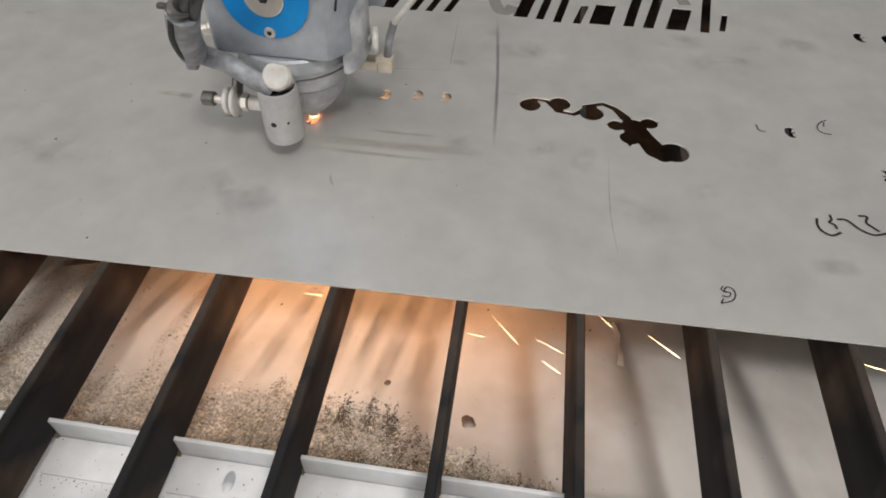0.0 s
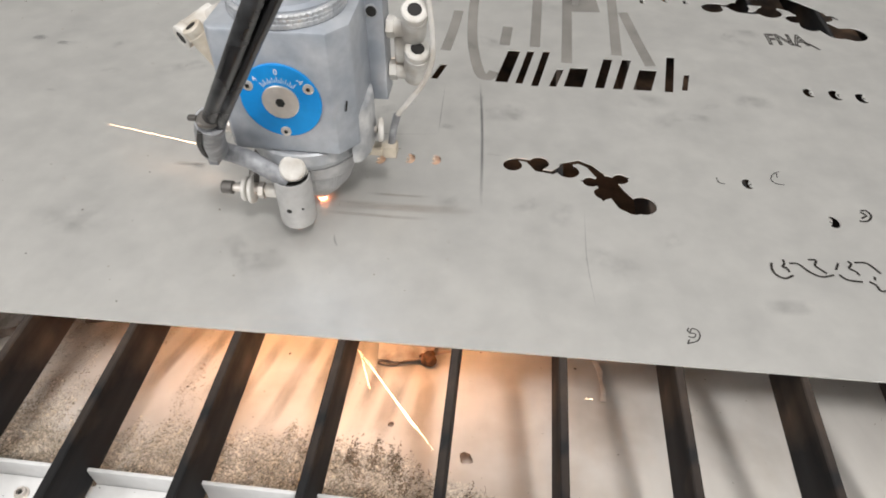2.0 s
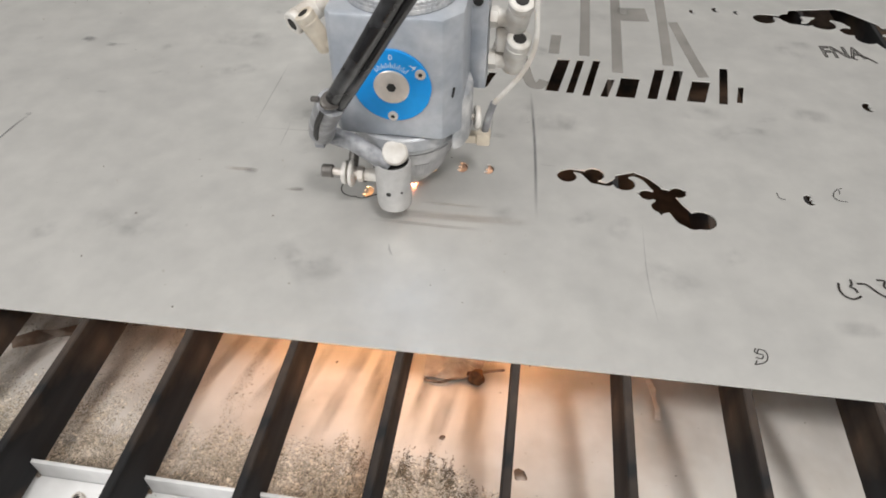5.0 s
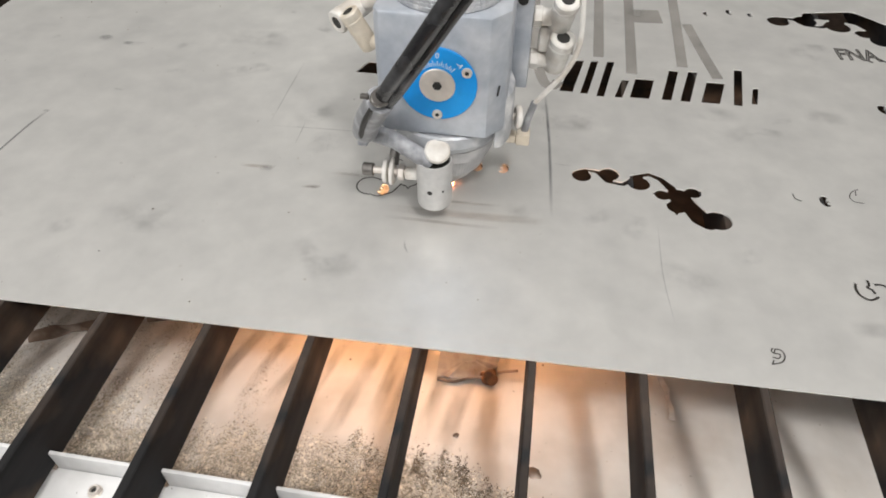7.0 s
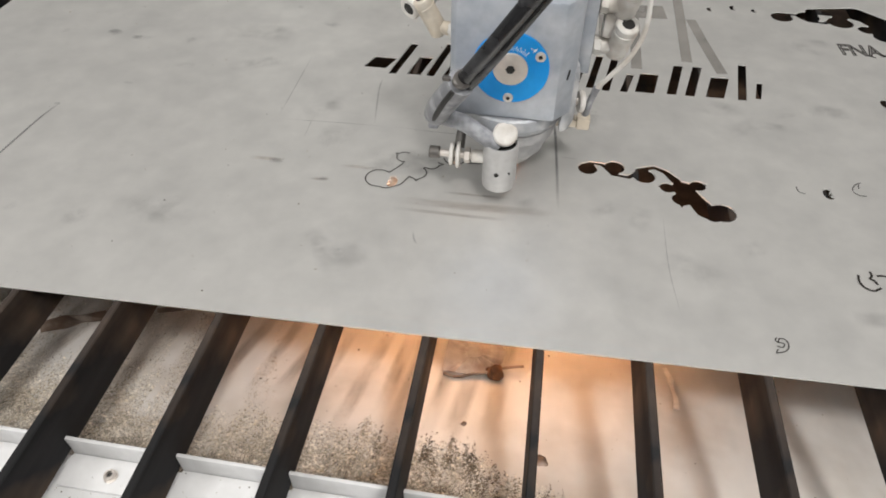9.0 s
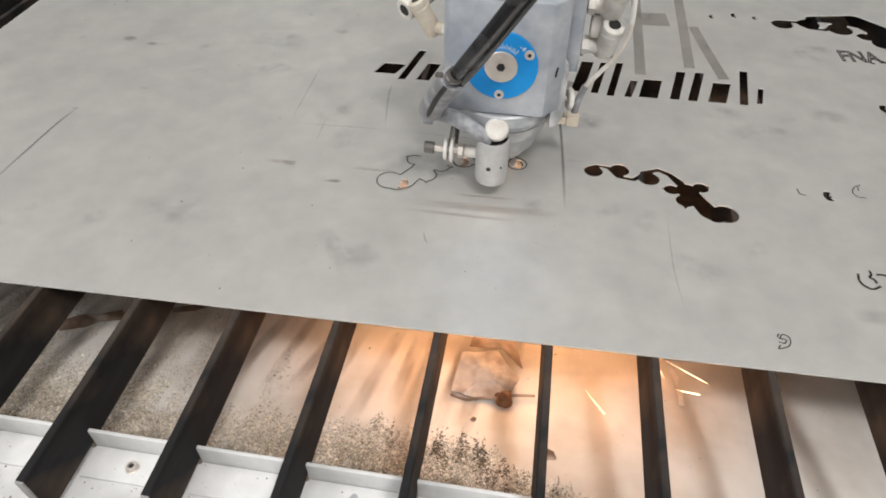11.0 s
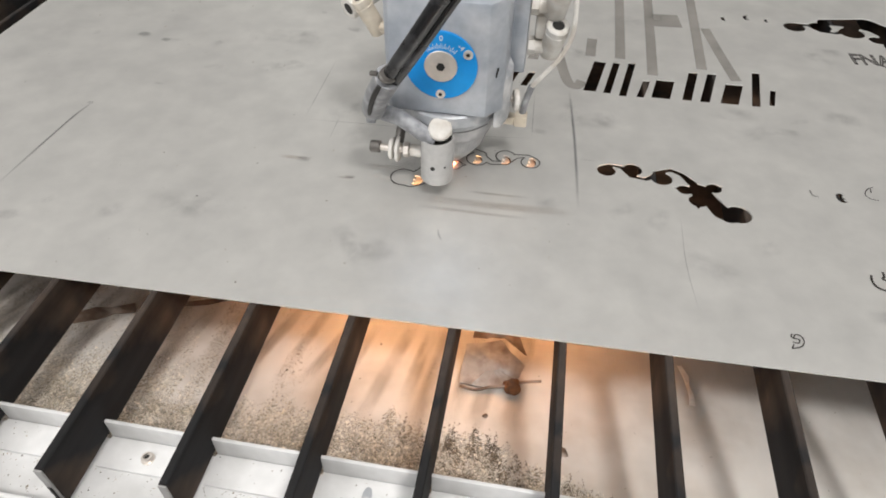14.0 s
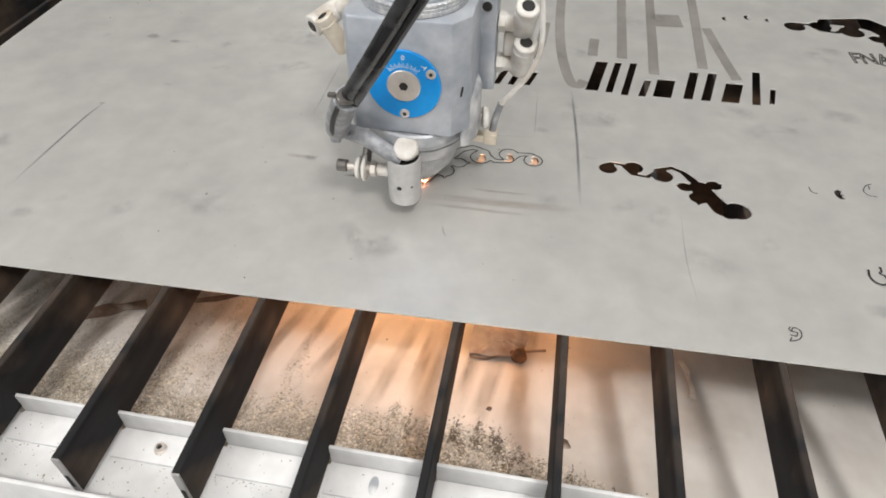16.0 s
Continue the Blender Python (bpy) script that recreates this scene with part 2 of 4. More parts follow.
def strip(points, width, z, taper=True, n=6):
    """A flat ribbon along points with a fade at its rims and ends."""
    line = smooth_line([(x, y, z) for x, y in points], n)
    bm = bmesh.new()
    lay = bm.verts.layers.float.new("fade")
    rows = []
    for i, p in enumerate(line):
        d = (line[min(i + 1, len(line) - 1)] - line[max(i - 1, 0)]).normalized()
        s = Vector((-d.y, d.x, 0)) * width / 2
        e = min(1.0, 3.0 * min(i, len(line) - 1 - i) / (len(line) - 1)) if taper else 1.0
        row = []
        for k, f in ((-1, 0.0), (-0.4, 1.0), (0.4, 1.0), (1, 0.0)):
            v = bm.verts.new(p + s * k)
            v[lay] = e * (f if taper else 1.0)
            row.append(v)
        rows.append(row)
    for a, b in zip(rows, rows[1:]):
        for k in range(3):
            bm.faces.new((a[k], a[k + 1], b[k + 1], b[k]))
    return bm


def contours(field, x0, y0, x1, y1, step):
    """Closed outlines of the region where field(X, Y) is below zero."""
    xs, ys = np.arange(x0, x1 + step, step), np.arange(y0, y1 + step, step)
    X, Y = np.meshgrid(xs, ys)
    F = field(X, Y)
    F = np.where(np.abs(F) < 1e-7, 1e-7, F)
    nxt = {}

    def cross(i, j, k, l):
        a, b = F[i, j], F[k, l]
        t = a / (a - b)
        return (xs[j] + t * (xs[l] - xs[j]), ys[i] + t * (ys[k] - ys[i]))

    place = {}
    cells = np.argwhere((F[:-1, :-1] < 0).astype(int) + (F[1:, :-1] < 0) + (F[:-1, 1:] < 0) + (F[1:, 1:] < 0) - 4 * 0 > 0)
    for i, j in cells:
        q = [(i, j), (i, j + 1), (i + 1, j + 1), (i + 1, j)]
        s = [F[c] < 0 for c in q]
        if all(s):
            continue
        starts, ends = [], []
        for k in range(4):
            a, b = k, (k + 1) % 4
            if s[a] != s[b]:
                key = tuple(sorted((q[a], q[b])))
                place[key] = cross(*key[0], *key[1])
                (starts if s[a] else ends).append(key)
        for a, b in zip(starts, ends if len(ends) == 1 else ends[::-1] if s[0] else ends):
            nxt[a] = b
    loops = []
    while nxt:
        k0 = next(iter(nxt))
        loop, k = [], k0
        while k in nxt:
            loop.append(place[k])
            k = nxt.pop(k)
        if len(loop) > 5:
            loops.append(loop)
    return loops


def capsule(X, Y, a, b, ra, rb):
    ax, ay = a
    dx, dy = b[0] - ax, b[1] - ay
    t = np.clip(((X - ax) * dx + (Y - ay) * dy) / (dx * dx + dy * dy + 1e-12), 0, 1)
    return np.hypot(X - ax - t * dx, Y - ay - t * dy) - (ra + t * (rb - ra))


def union(shapes):
    def f(X, Y):
        d = np.full(X.shape, 1e3)
        for s in shapes:
            d = np.minimum(d, capsule(X, Y, *s))
        return d
    return f


def outlines(shapes, step=0.0007):
    pad = 0.004
    x = [p[k][0] for p in shapes for k in (0, 1)]
    y = [p[k][1] for p in shapes for k in (0, 1)]
    r = max(max(p[2:]) for p in shapes) + pad
    return contours(union(shapes), min(x) - r, min(y) - r, max(x) + r, max(y) + r, step)


# ---- hall ----
HX, HY, HZ = 4.0, 4.0, 4.0
for name, dims, m in (("floor", (-HX, HX, -HY, HY, -1.0, -0.9), M_floor), ("ceiling", (-HX, HX, -HY, HY, HZ, HZ + 0.1), M_ceil),
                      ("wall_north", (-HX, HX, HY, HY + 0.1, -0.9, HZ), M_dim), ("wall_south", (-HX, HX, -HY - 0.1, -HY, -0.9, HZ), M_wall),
                      ("wall_west", (-HX - 0.1, -HX, -HY, HY, -0.9, HZ), M_wall), ("wall_east", (HX, HX + 0.1, -HY, HY, -0.9, HZ), M_wall)):
    bm = bmesh.new()
    box(bm, *dims)
    tagged(finish(name, bm, m), "plain painted workshop hall surface", name.split("_")[0], kind="structure")

# ---- cutting bed ----
SHEET_T = 0.0015
BAR_W, BAR_H = 0.0058, 0.044
BAR_Y0, BAR_Y1 = -0.052, 1.3
TRAY_Z, TRAY_RISE = -0.0800, -0.27
XL, XR = -0.62, 0.9


def cutting_bed():
    bed = new("cutting_bed")
    tagged(bed, "white-painted steel cutting bed frame with a sooty slag tray", "machine bed")
    bm = bmesh.new()
    box(bm, XL, XR, -0.0588, -0.0005, -0.058, -0.0525, 0.0008)
    part("base_rail", bm, M_white, bed)
    bm = bmesh.new()
    box(bm, XL, XR, -0.0622, -0.0590, -0.9, -0.030, 0.0008)
    part("front_lip", bm, M_white, bed)
    bm = bmesh.new()
    box(bm, XL, XR, -0.003, 0.0, -0.2, -0.0585)
    part("inner_wall", bm, M_white, bed)
    bm = bmesh.new()
    b2 = bmesh.new()
    box(b2, XL, XR, 0.0005, 0.36, -0.003, 0)
    join(bm, b2, pose(0, 0, TRAY_Z, math.degrees(math.atan(TRAY_RISE))))
    part("slag_tray", bm, M_tray, bed, "white slag tray with soot and shade streaks")
    bm = bmesh.new()
    box(bm, XL, XR, 0.0, 1.32, -0.21, -0.20)
    part("pit", bm, M_pit, bed, "dark sooty pit below the bars")
    bm = bmesh.new()
    box(bm, XL, XR, 1.321, 1.33, -0.9, -0.002)
    part("back_wall", bm, M_white, bed)
    bm = bmesh.new()
    box(bm, XL - 0.01, XL - 0.0005, -0.06, 1.33, -0.9, -0.048)
    part("side_wall", bm, M_white, bed)
    bm = bmesh.new()
    box(bm, XR + 0.0005, XR + 0.01, -0.06, 1.33, -0.9, -0.048)
    part("side_wall", bm, M_white, bed)
    return bed


bed = cutting_bed()


def bar_mesh():
    bm = bmesh.new()
    w, h, c = BAR_W, BAR_H, 0.0009
    out = [(c, 0), (w - c, 0), (w, -c), (w, -h + c), (w - c, -h), (c, -h), (0, -h + c), (0, -c)]
    lo, hi = [[bm.verts.new((x, y, z)) for x, z in out] for y in (0, BAR_Y1 - BAR_Y0)]
    for k in range(8):
        bm.faces.new((lo[k], lo[(k + 1) % 8], hi[(k + 1) % 8], hi[k]))
    bm.faces.new(lo)
    bm.faces.new(hi)
    return bm


def support_bar():
    bar = new("support_bar")
    part("slat", bar_mesh(), M_bar, bar, smooth=False)
    bm = bmesh.new()
    box(bm, 0.0002, BAR_W - 0.0002, -0.0016, -0.0001, -BAR_H + 0.0003, -0.0008, 0.0004)
    cap = part("end_plate", bm, M_barend, bar, "pale bare metal bar end")
    bm = bmesh.new()
    box(bm, 0.0014, BAR_W - 0.0014, -0.0022, -0.0017, -BAR_H + 0.008, -0.021, 0.0002)
    part("slot", bm, M_dark, cap)
    return tagged(bar, "black upright steel flat bar across the bed", "support bar", "bars under the sheet")


BARS = [-0.5745, -0.4930, -0.4115, -0.3300, -0.2485, -0.1670, -0.0845, -0.0042, 0.0740, 0.1505, 0.2325, 0.3082, 0.3884, 0.4732, 0.5545, 0.6355, 0.7165, 0.7980]
first_bar = support_bar()
for i, x in enumerate(BARS):
    m = pose(x, BAR_Y0 + ((i * 7) % 5 - 2) * 0.002, -SHEET_T - 0.0003)
    if i:
        copy_thing(first_bar, m)
    else:
        first_bar.matrix_basis = m


def bracket(x0, x1, y=0.0):
    br = new("angle_bracket")
    br.location = ((x0 + x1) / 2, 0, 0)
    hw = (x1 - x0) / 2
    bm = bmesh.new()
    box(bm, -hw, hw, 0.0, 0.0028, -0.0518, -0.031, 0.0005)
    part("upright_flange", bm, M_white, br)
    bm = bmesh.new()
    box(bm, -hw, hw, -0.0235, -0.0002, -0.0522, -0.0495, 0.0005)
    part("flat_flange", bm, M_white, br)
    return tagged(br, "white-painted steel angle bracket between two bars", "bracket", "brackets between the bars")


def hex_bolt(x, y, z):
    b = new("socket_bolt")
    b.location = (x, y, z)
    bm = bmesh.new()
    lathe(bm, [(0.0048, 0), (0.0048, 0.0008), (0.0044, 0.0010)], None, 28)
    part("washer", bm, M_steel, b)
    bm = bmesh.new()
    lathe(bm, [(0.0034, 0.0010), (0.0037, 0.0013), (0.0037, 0.0036), (0.0033, 0.0041), (0.0022, 0.0041), (0.0021, 0.0022)], None, 24)
    part("bolt_head", bm, M_steel, b)
    bm = bmesh.new()
    lathe(bm, [(0.0020, 0.0023), (0.0020, 0.0026)], None, 6)
    part("socket", bm, M_dark, b)
    return tagged(b, "bright steel socket bolt in a white bracket", "bolt", "bracket bolts")


for i, x in enumerate(BARS[:-1]):
    bracket(x + BAR_W + 0.0004, BARS[i + 1] - 0.0004)
    if i in (2, 6):
        hex_bolt(x + 0.0405, -0.0125, -0.0495)
    elif i in (4, 8):
        bm = bmesh.new()
        b2 = bmesh.new()
        lathe(b2, [(0.0045, 0), (0.0045, 0.0006), (0.0025, 0.0008), (0.0025, 0.0004)], None, 24)
        join(bm, b2, Matrix.Diagonal((0.75, 1.5, 1, 1)))
        o = finish("slot_hole", bm, M_body2)
        o.location = (x + 0.0405, -0.0125, -0.0495)
        tagged(o, "grey stamped slot in a white bracket", "slot", "bracket slots")



# ---- the steel sheet with its cut-outs ----
ORN = [  # discs and strokes of the ornament, x, y to x, y, with the two radii
    ((0.267, 0.318), (0.2672, 0.318), 0.0088, 0.0088), ((0.264, 0.324), (0.270, 0.3275), 0.0022, 0.0018), ((0.270, 0.3275), (0.281, 0.3255), 0.0018, 0.0028),
    ((0.2915, 0.3235), (0.2917, 0.3235), 0.0092, 0.0092), ((0.281, 0.3255), (0.290, 0.313), 0.0024, 0.0026), ((0.290, 0.313), (0.304, 0.3108), 0.0026, 0.0026),
    ((0.304, 0.3108), (0.313, 0.319), 0.0026, 0.003), ((0.318, 0.3148), (0.3182, 0.3148), 0.0102, 0.0102), ((0.313, 0.3235), (0.328, 0.3295), 0.0028, 0.003),
    ((0.328, 0.3295), (0.338, 0.324), 0.0030, 0.0034), ((0.338, 0.324), (0.346, 0.313), 0.0034, 0.005), ((0.352, 0.302), (0.3522, 0.302), 0.0105, 0.0105),
    ((0.365, 0.3085), (0.3652, 0.3085), 0.0072, 0.0072), ((0.349, 0.287), (0.3492, 0.287), 0.0086, 0.0086), ((0.349, 0.287), (0.348, 0.276), 0.006, 0.0006), ((0.338, 0.3015), (0.3382, 0.3015), 0.0070, 0.0070),
    ((0.338, 0.3015), (0.328, 0.303), 0.004, 0.0006), ((0.365, 0.3085), (0.3735, 0.3125), 0.004, 0.0006), ((0.359, 0.297), (0.361, 0.288), 0.0060, 0.0084), ((0.361, 0.288), (0.3685, 0.2745), 0.0084, 0.0098), ((0.3685, 0.2745), (0.3740, 0.2690), 0.0098, 0.0080), ((0.3820, 0.2740), (0.3822, 0.2740), 0.0118, 0.0118)]
LETTER_BARS = [(0.261, 0.530, 0.249, 0.460, 0.014), (0.280, 0.531, 0.268, 0.459, 0.008), (0.298, 0.533, 0.285, 0.456, 0.008), (0.313, 0.495, 0.304, 0.457, 0.008),
               (0.334, 0.500, 0.326, 0.459, 0.020), (0.367, 0.524, 0.354, 0.460, 0.010), (0.388, 0.525, 0.373, 0.460, 0.010), (0.410, 0.505, 0.399, 0.461, 0.019),
               (0.438, 0.537, 0.427, 0.461, 0.009), (0.451, 0.500, 0.444, 0.466, 0.006), (0.066, 0.524, 0.053, 0.453, 0.009), (0.040, 0.488, 0.031, 0.463, 0.026),
               (0.085, 0.495, 0.077, 0.455, 0.015), (0.108, 0.530, 0.095, 0.455, 0.009), (0.124, 0.496, 0.116, 0.456, 0.014), (0.150, 0.490, 0.142, 0.455, 0.008),
               (0.166, 0.490, 0.158, 0.456, 0.008), (0.184, 0.490, 0.176, 0.458, 0.008)]
CRESCENTS = [  # x, y, radius, shift of the bite
    (0.0925, 0.2695, 0.0052, -0.0036), (0.144, 0.3115, 0.0050, -0.0036), (0.171, 0.316, 0.0052, -0.0036), (0.1955, 0.3165, 0.0050, -0.0036), (0.420, 0.675, 0.0045, 0.003), (0.450, 0.684, 0.0055, 0.003), (0.475, 0.680, 0.0045, 0.003),
    (0.575, 0.478, 0.0062, 0.0045), (0.602, 0.477, 0.0072, 0.0050), (0.628, 0.474, 0.0068, 0.0048), (0.479, 0.3155, 0.0052, 0.0040), (0.541, 0.272, 0.0054, -0.0040)]


def mirrored(s):
    return [((0.462 - a[0], a[1] - 0.002), (0.462 - b[0], b[1] - 0.002), r, q) for a, b, r, q in s]


def moved(s, sx, sy, x0, y0):
    f = lambda p: (x0 + (p[0] - 0.267) * sx, y0 + (p[1] - 0.318) * sy)
    return [(f(a), f(b), r * 1.5, q * 1.5) for a, b, r, q in s]


def crescent(x, y, r, s):
    """A fat sickle, longer along the sheet than across it, with one tooth in its bite."""
    def f(X, Y):
        V = (Y - y) / 1.45
        bite = np.hypot(X - x - s, V - 0.1 * r) - 0.62 * r
        tooth = np.hypot(X - x - 0.55 * s, V) - 0.24 * r
        return np.minimum(np.maximum(np.hypot(X - x, V) - r, -bite), tooth)
    return contours(f, x - r - 0.0031, y - 1.45 * r - 0.0033, x + r + 0.003, y + 1.45 * r + 0.003, 0.00046)


def steel_sheet():
    loops = [[(-0.462, 0.0921), (0.86, 0.1163), (0.86, 1.15), (-0.475, 1.15)]]
    loops += outlines(ORN) + outlines(moved(ORN[:-2] + [((0.369, 0.2755), (0.3815, 0.274), 0.0088, 0.0116)], 1.36, 1.15, 0.506, 0.668) + [((0.548, 0.690), (0.60, 0.694), 0.009, 0.016), ((0.60, 0.694), (0.632, 0.668), 0.016, 0.012)], 0.001)
    for x0, y0, x1, y1, w in LETTER_BARS:
        h = w / 2
        loops.append([(x0 - h, y0), (x0 + h, y0), (x1 + h, y1), (x1 - h, y1)])
    for c in CRESCENTS:
        loops += crescent(*c)
    cu = bpy.data.curves.new("steel_sheet", "CURVE")
    cu.dimensions, cu.fill_mode, cu.extrude = "2D", "BOTH", SHEET_T / 2
    for lp in loops:
        s = cu.splines.new("POLY")
        s.points.add(len(lp) - 1)
        for p, (x, y) in zip(s.points, lp):
            p.co = (x, y, 0, 1)
        s.use_cyclic_u = True
    tmp = bpy.data.objects.new("tmp", cu)
    scene.collection.objects.link(tmp)
    me = bpy.data.meshes.new_from_object(tmp.evaluated_get(bpy.context.evaluated_depsgraph_get()))
    bpy.data.objects.remove(tmp)
    bm = bmesh.new()
    bm.from_mesh(me)
    bmesh.ops.remove_doubles(bm, verts=bm.verts, dist=1e-6)
    bm.to_mesh(me)
    bm.free()
    me.materials.clear()
    me.materials.append(M_sheet)
    me.materials.append(M_edge)
    for p in me.polygons:
        p.use_smooth = False
        p.material_index = 0 if abs(p.normal.z) > 0.5 else 1
    o = new("steel_sheet", me)
    o.location.z = -SHEET_T / 2
    return tagged(o, "grey rolled steel sheet with scrollwork and lettering cut through", "sheet metal")


sheet = steel_sheet()


def on_sheet(name, bm, material):
    o = finish(name, bm, material)
    o.parent = sheet
    o.location.z = SHEET_T / 2
    return o


# cut-out sickles that tipped over and still hang at the far rims of their holes
for x, y, r, shift in CRESCENTS[:4]:
    bm = bmesh.new()
    prism(bm, [(0.0046 * math.cos(k * 0.5236), 0.0075 * math.sin(k * 0.5236)) for k in range(12)], -0.0006, 0.0006, 0.0002)
    slug = on_sheet("hanging_slug", bm, M_slug)
    slug.matrix_basis = pose(x, y + 0.0058, -0.0085, 58, 0, 12)

Z1 = 0.00025
MARKS = [[(0.204, 0.72), (0.206, 0.62), (0.212, 0.54), (0.224, 0.478), (0.2345, 0.467), (0.2405, 0.48)], [(0.286, 0.72), (0.285, 0.62), (0.284, 0.54)], [(0.324, 0.72), (0.322, 0.6), (0.32, 0.508)],
         [(0.381, 0.73), (0.379, 0.62), (0.377, 0.532)], [(0.392, 0.64), (0.402, 0.575), (0.413, 0.512)], [(0.188, 0.62), (0.186, 0.57), (0.182, 0.52)], [(0.251, 0.585), (0.25, 0.565), (0.249, 0.54)]]
BLOCK = [(0.318, 0.652), (0.34, 0.653), (0.362, 0.655)]
for m in MARKS:
    on_sheet("printed_bar", strip(m, 0.012, Z1, False), M_letter)
on_sheet("printed_bar", strip(BLOCK, 0.036, Z1 + 0.00005, False), M_letter)
SCRATCHES = [([(0.227, 0.458), (0.236, 0.357), (0.242, 0.255)], 0.0034), ([(0.190, 0.449), (0.1915, 0.40), (0.193, 0.357)], 0.0012), ([(0.072, 0.353), (0.138, 0.351), (0.193, 0.357)], 0.001),
             ([(-0.283, 0.193), (-0.280, 0.259), (-0.277, 0.31), (-0.272, 0.340)], 0.0032), ([(0.331, 0.263), (0.331, 0.201), (0.336, 0.152)], 0.0009), ([(-0.044, 0.476), (-0.043, 0.413), (-0.042, 0.351)], 0.0013),
             ([(-0.041, 0.348), (0.021, 0.351), (0.069, 0.352)], 0.0011), ([(0.057, 0.352), (0.047, 0.416), (0.046, 0.44)], 0.002), ([(-0.006, 0.321), (-0.0065, 0.34), (-0.007, 0.357)], 0.001),
             ([(0.130, 0.193), (0.126, 0.2), (0.124, 0.208)], 0.002), ([(0.24, 0.331), (0.25, 0.33), (0.258, 0.33)], 0.0008)]
for line, w in SCRATCHES:
    on_sheet("scratch", strip(line, w, Z1 + 0.0001), M_scratch if w > 0.0025 else M_faint)
SMEARS = [([(0.10, 0.246), (0.168, 0.246), (0.243, 0.249)], 0.012), ([(-0.047, 0.283), (-0.03, 0.283), (-0.012, 0.284)], 0.006), ([(0.018, 0.261), (0.028, 0.262), (0.037, 0.263)], 0.004),
          ([(0.039, 0.284), (0.06, 0.285), (0.083, 0.285)], 0.005), ([(0.14, 0.262), (0.17, 0.262), (0.20, 0.263)], 0.004), ([(0.10, 0.234), (0.15, 0.234), (0.2, 0.234)], 0.005)]
for line, w in SMEARS:
    on_sheet("smear", strip(line, w, Z1 + 0.0002), M_smear)
rng = random.Random(4)
# smudges; those near the head's path also paint in the shade around it
SMUDGES = [(-0.294, 0.491, 0.012), (-0.253, 0.483, 0.014), (0.255, 0.40, 0.03), (0.262, 0.405, 0.02), (0.225, 0.41, 0.03), (0.28, 0.26, 0.02), (0.31, 0.255, 0.025), (0.02, 0.33, 0.03),
           (0.0, 0.375, 0.035), (0.1, 0.3, 0.05), (0.35, 0.2, 0.03), (0.42, 0.41, 0.03), (0.40, 0.44, 0.03), (-0.1, 0.45, 0.04), (-0.12, 0.52, 0.05), (0.05, 0.18, 0.03), (-0.1, 0.2, 0.04)]
for k in range(26):
    SMUDGES.append((rng.uniform(-0.4, 0.6), rng.uniform(0.12, 0.7), rng.uniform(0.006, 0.03)))
for x, y, r in ((-0.294, 0.491, 0.009), (-0.262, 0.483, 0.007), (-0.274, 0.336, 0.004), (-0.02, 0.281, 0.007), (0.03, 0.262, 0.006)):
    on_sheet("blot", strip([(x - r, y), (x, y + 0.1 * r), (x + r, y)], r * 1.2, Z1 + 0.0004), M_blot)
for x, y, r in SMUDGES:
    a = rng.uniform(0, 3.1)
    d = (math.cos(a) * r, math.sin(a) * r * 0.6)
    on_sheet("smudge", strip([(x - d[0], y - d[1]), (x + 0.1 * r, y), (x + d[0], y + d[1])], r * rng.uniform(0.7, 1.3), Z1 + 0.0003), M_smudge)
LINES = [[(0.477, 0.216), (0.476, 0.209), (0.478, 0.203), (0.484, 0.2), (0.491, 0.204)], [(0.487, 0.221), (0.487, 0.216), (0.485, 0.213), (0.488, 0.211), (0.489, 0.207)],
         [(0.491, 0.217), (0.498, 0.217), (0.505, 0.209), (0.513, 0.205), (0.523, 0.208)], [(0.507, 0.223), (0.513, 0.223), (0.511, 0.217), (0.514, 0.213), (0.518, 0.209)], [(0.526, 0.214), (0.53, 0.222)],
         [(0.527, 0.209), (0.532, 0.204), (0.543, 0.203)], [(0.538, 0.225), (0.54, 0.222), (0.537, 0.217), (0.541, 0.214), (0.543, 0.21)], [(0.543, 0.224), (0.553, 0.224), (0.56, 0.214)],
         [(0.548, 0.204), (0.552, 0.201), (0.554, 0.195), (0.56, 0.196)], [(0.554, 0.21), (0.553, 0.206)], [(0.402, 0.137), (0.404, 0.141), (0.408, 0.14), (0.409, 0.135), (0.406, 0.13), (0.399, 0.127)],
         [(0.402, 0.137), (0.4005, 0.139), (0.402, 0.1415)], [(0.402, 0.137), (0.406, 0.1365), (0.4045, 0.133), (0.4005, 0.1335)], [(0.401, 0.131), (0.399, 0.127)], [(0.452, 0.321), (0.453, 0.314), (0.458, 0.312)], [(0.511, 0.336), (0.505, 0.332), (0.501, 0.324), (0.504, 0.318), (0.511, 0.317)],
         [(0.508, 0.333), (0.507, 0.327)], [(0.568, 0.289), (0.573, 0.289), (0.575, 0.283), (0.57, 0.276), (0.563, 0.275)], [(0.567, 0.287), (0.571, 0.283), (0.566, 0.279)],
         [(0.597, 0.588), (0.603, 0.585), (0.612, 0.573)], [(0.586, 0.582), (0.592, 0.577)], [(0.64, 0.655), (0.648, 0.66), (0.655, 0.652)]]
for line in LINES:
    on_sheet("cut_line", strip(line, 0.003 if line[0][1] > 0.5 else 0.0009 if line[0][1] < 0.145 or line[0][1] > 0.31 else 0.0019, Z1 + 0.0001, False), M_kerf)

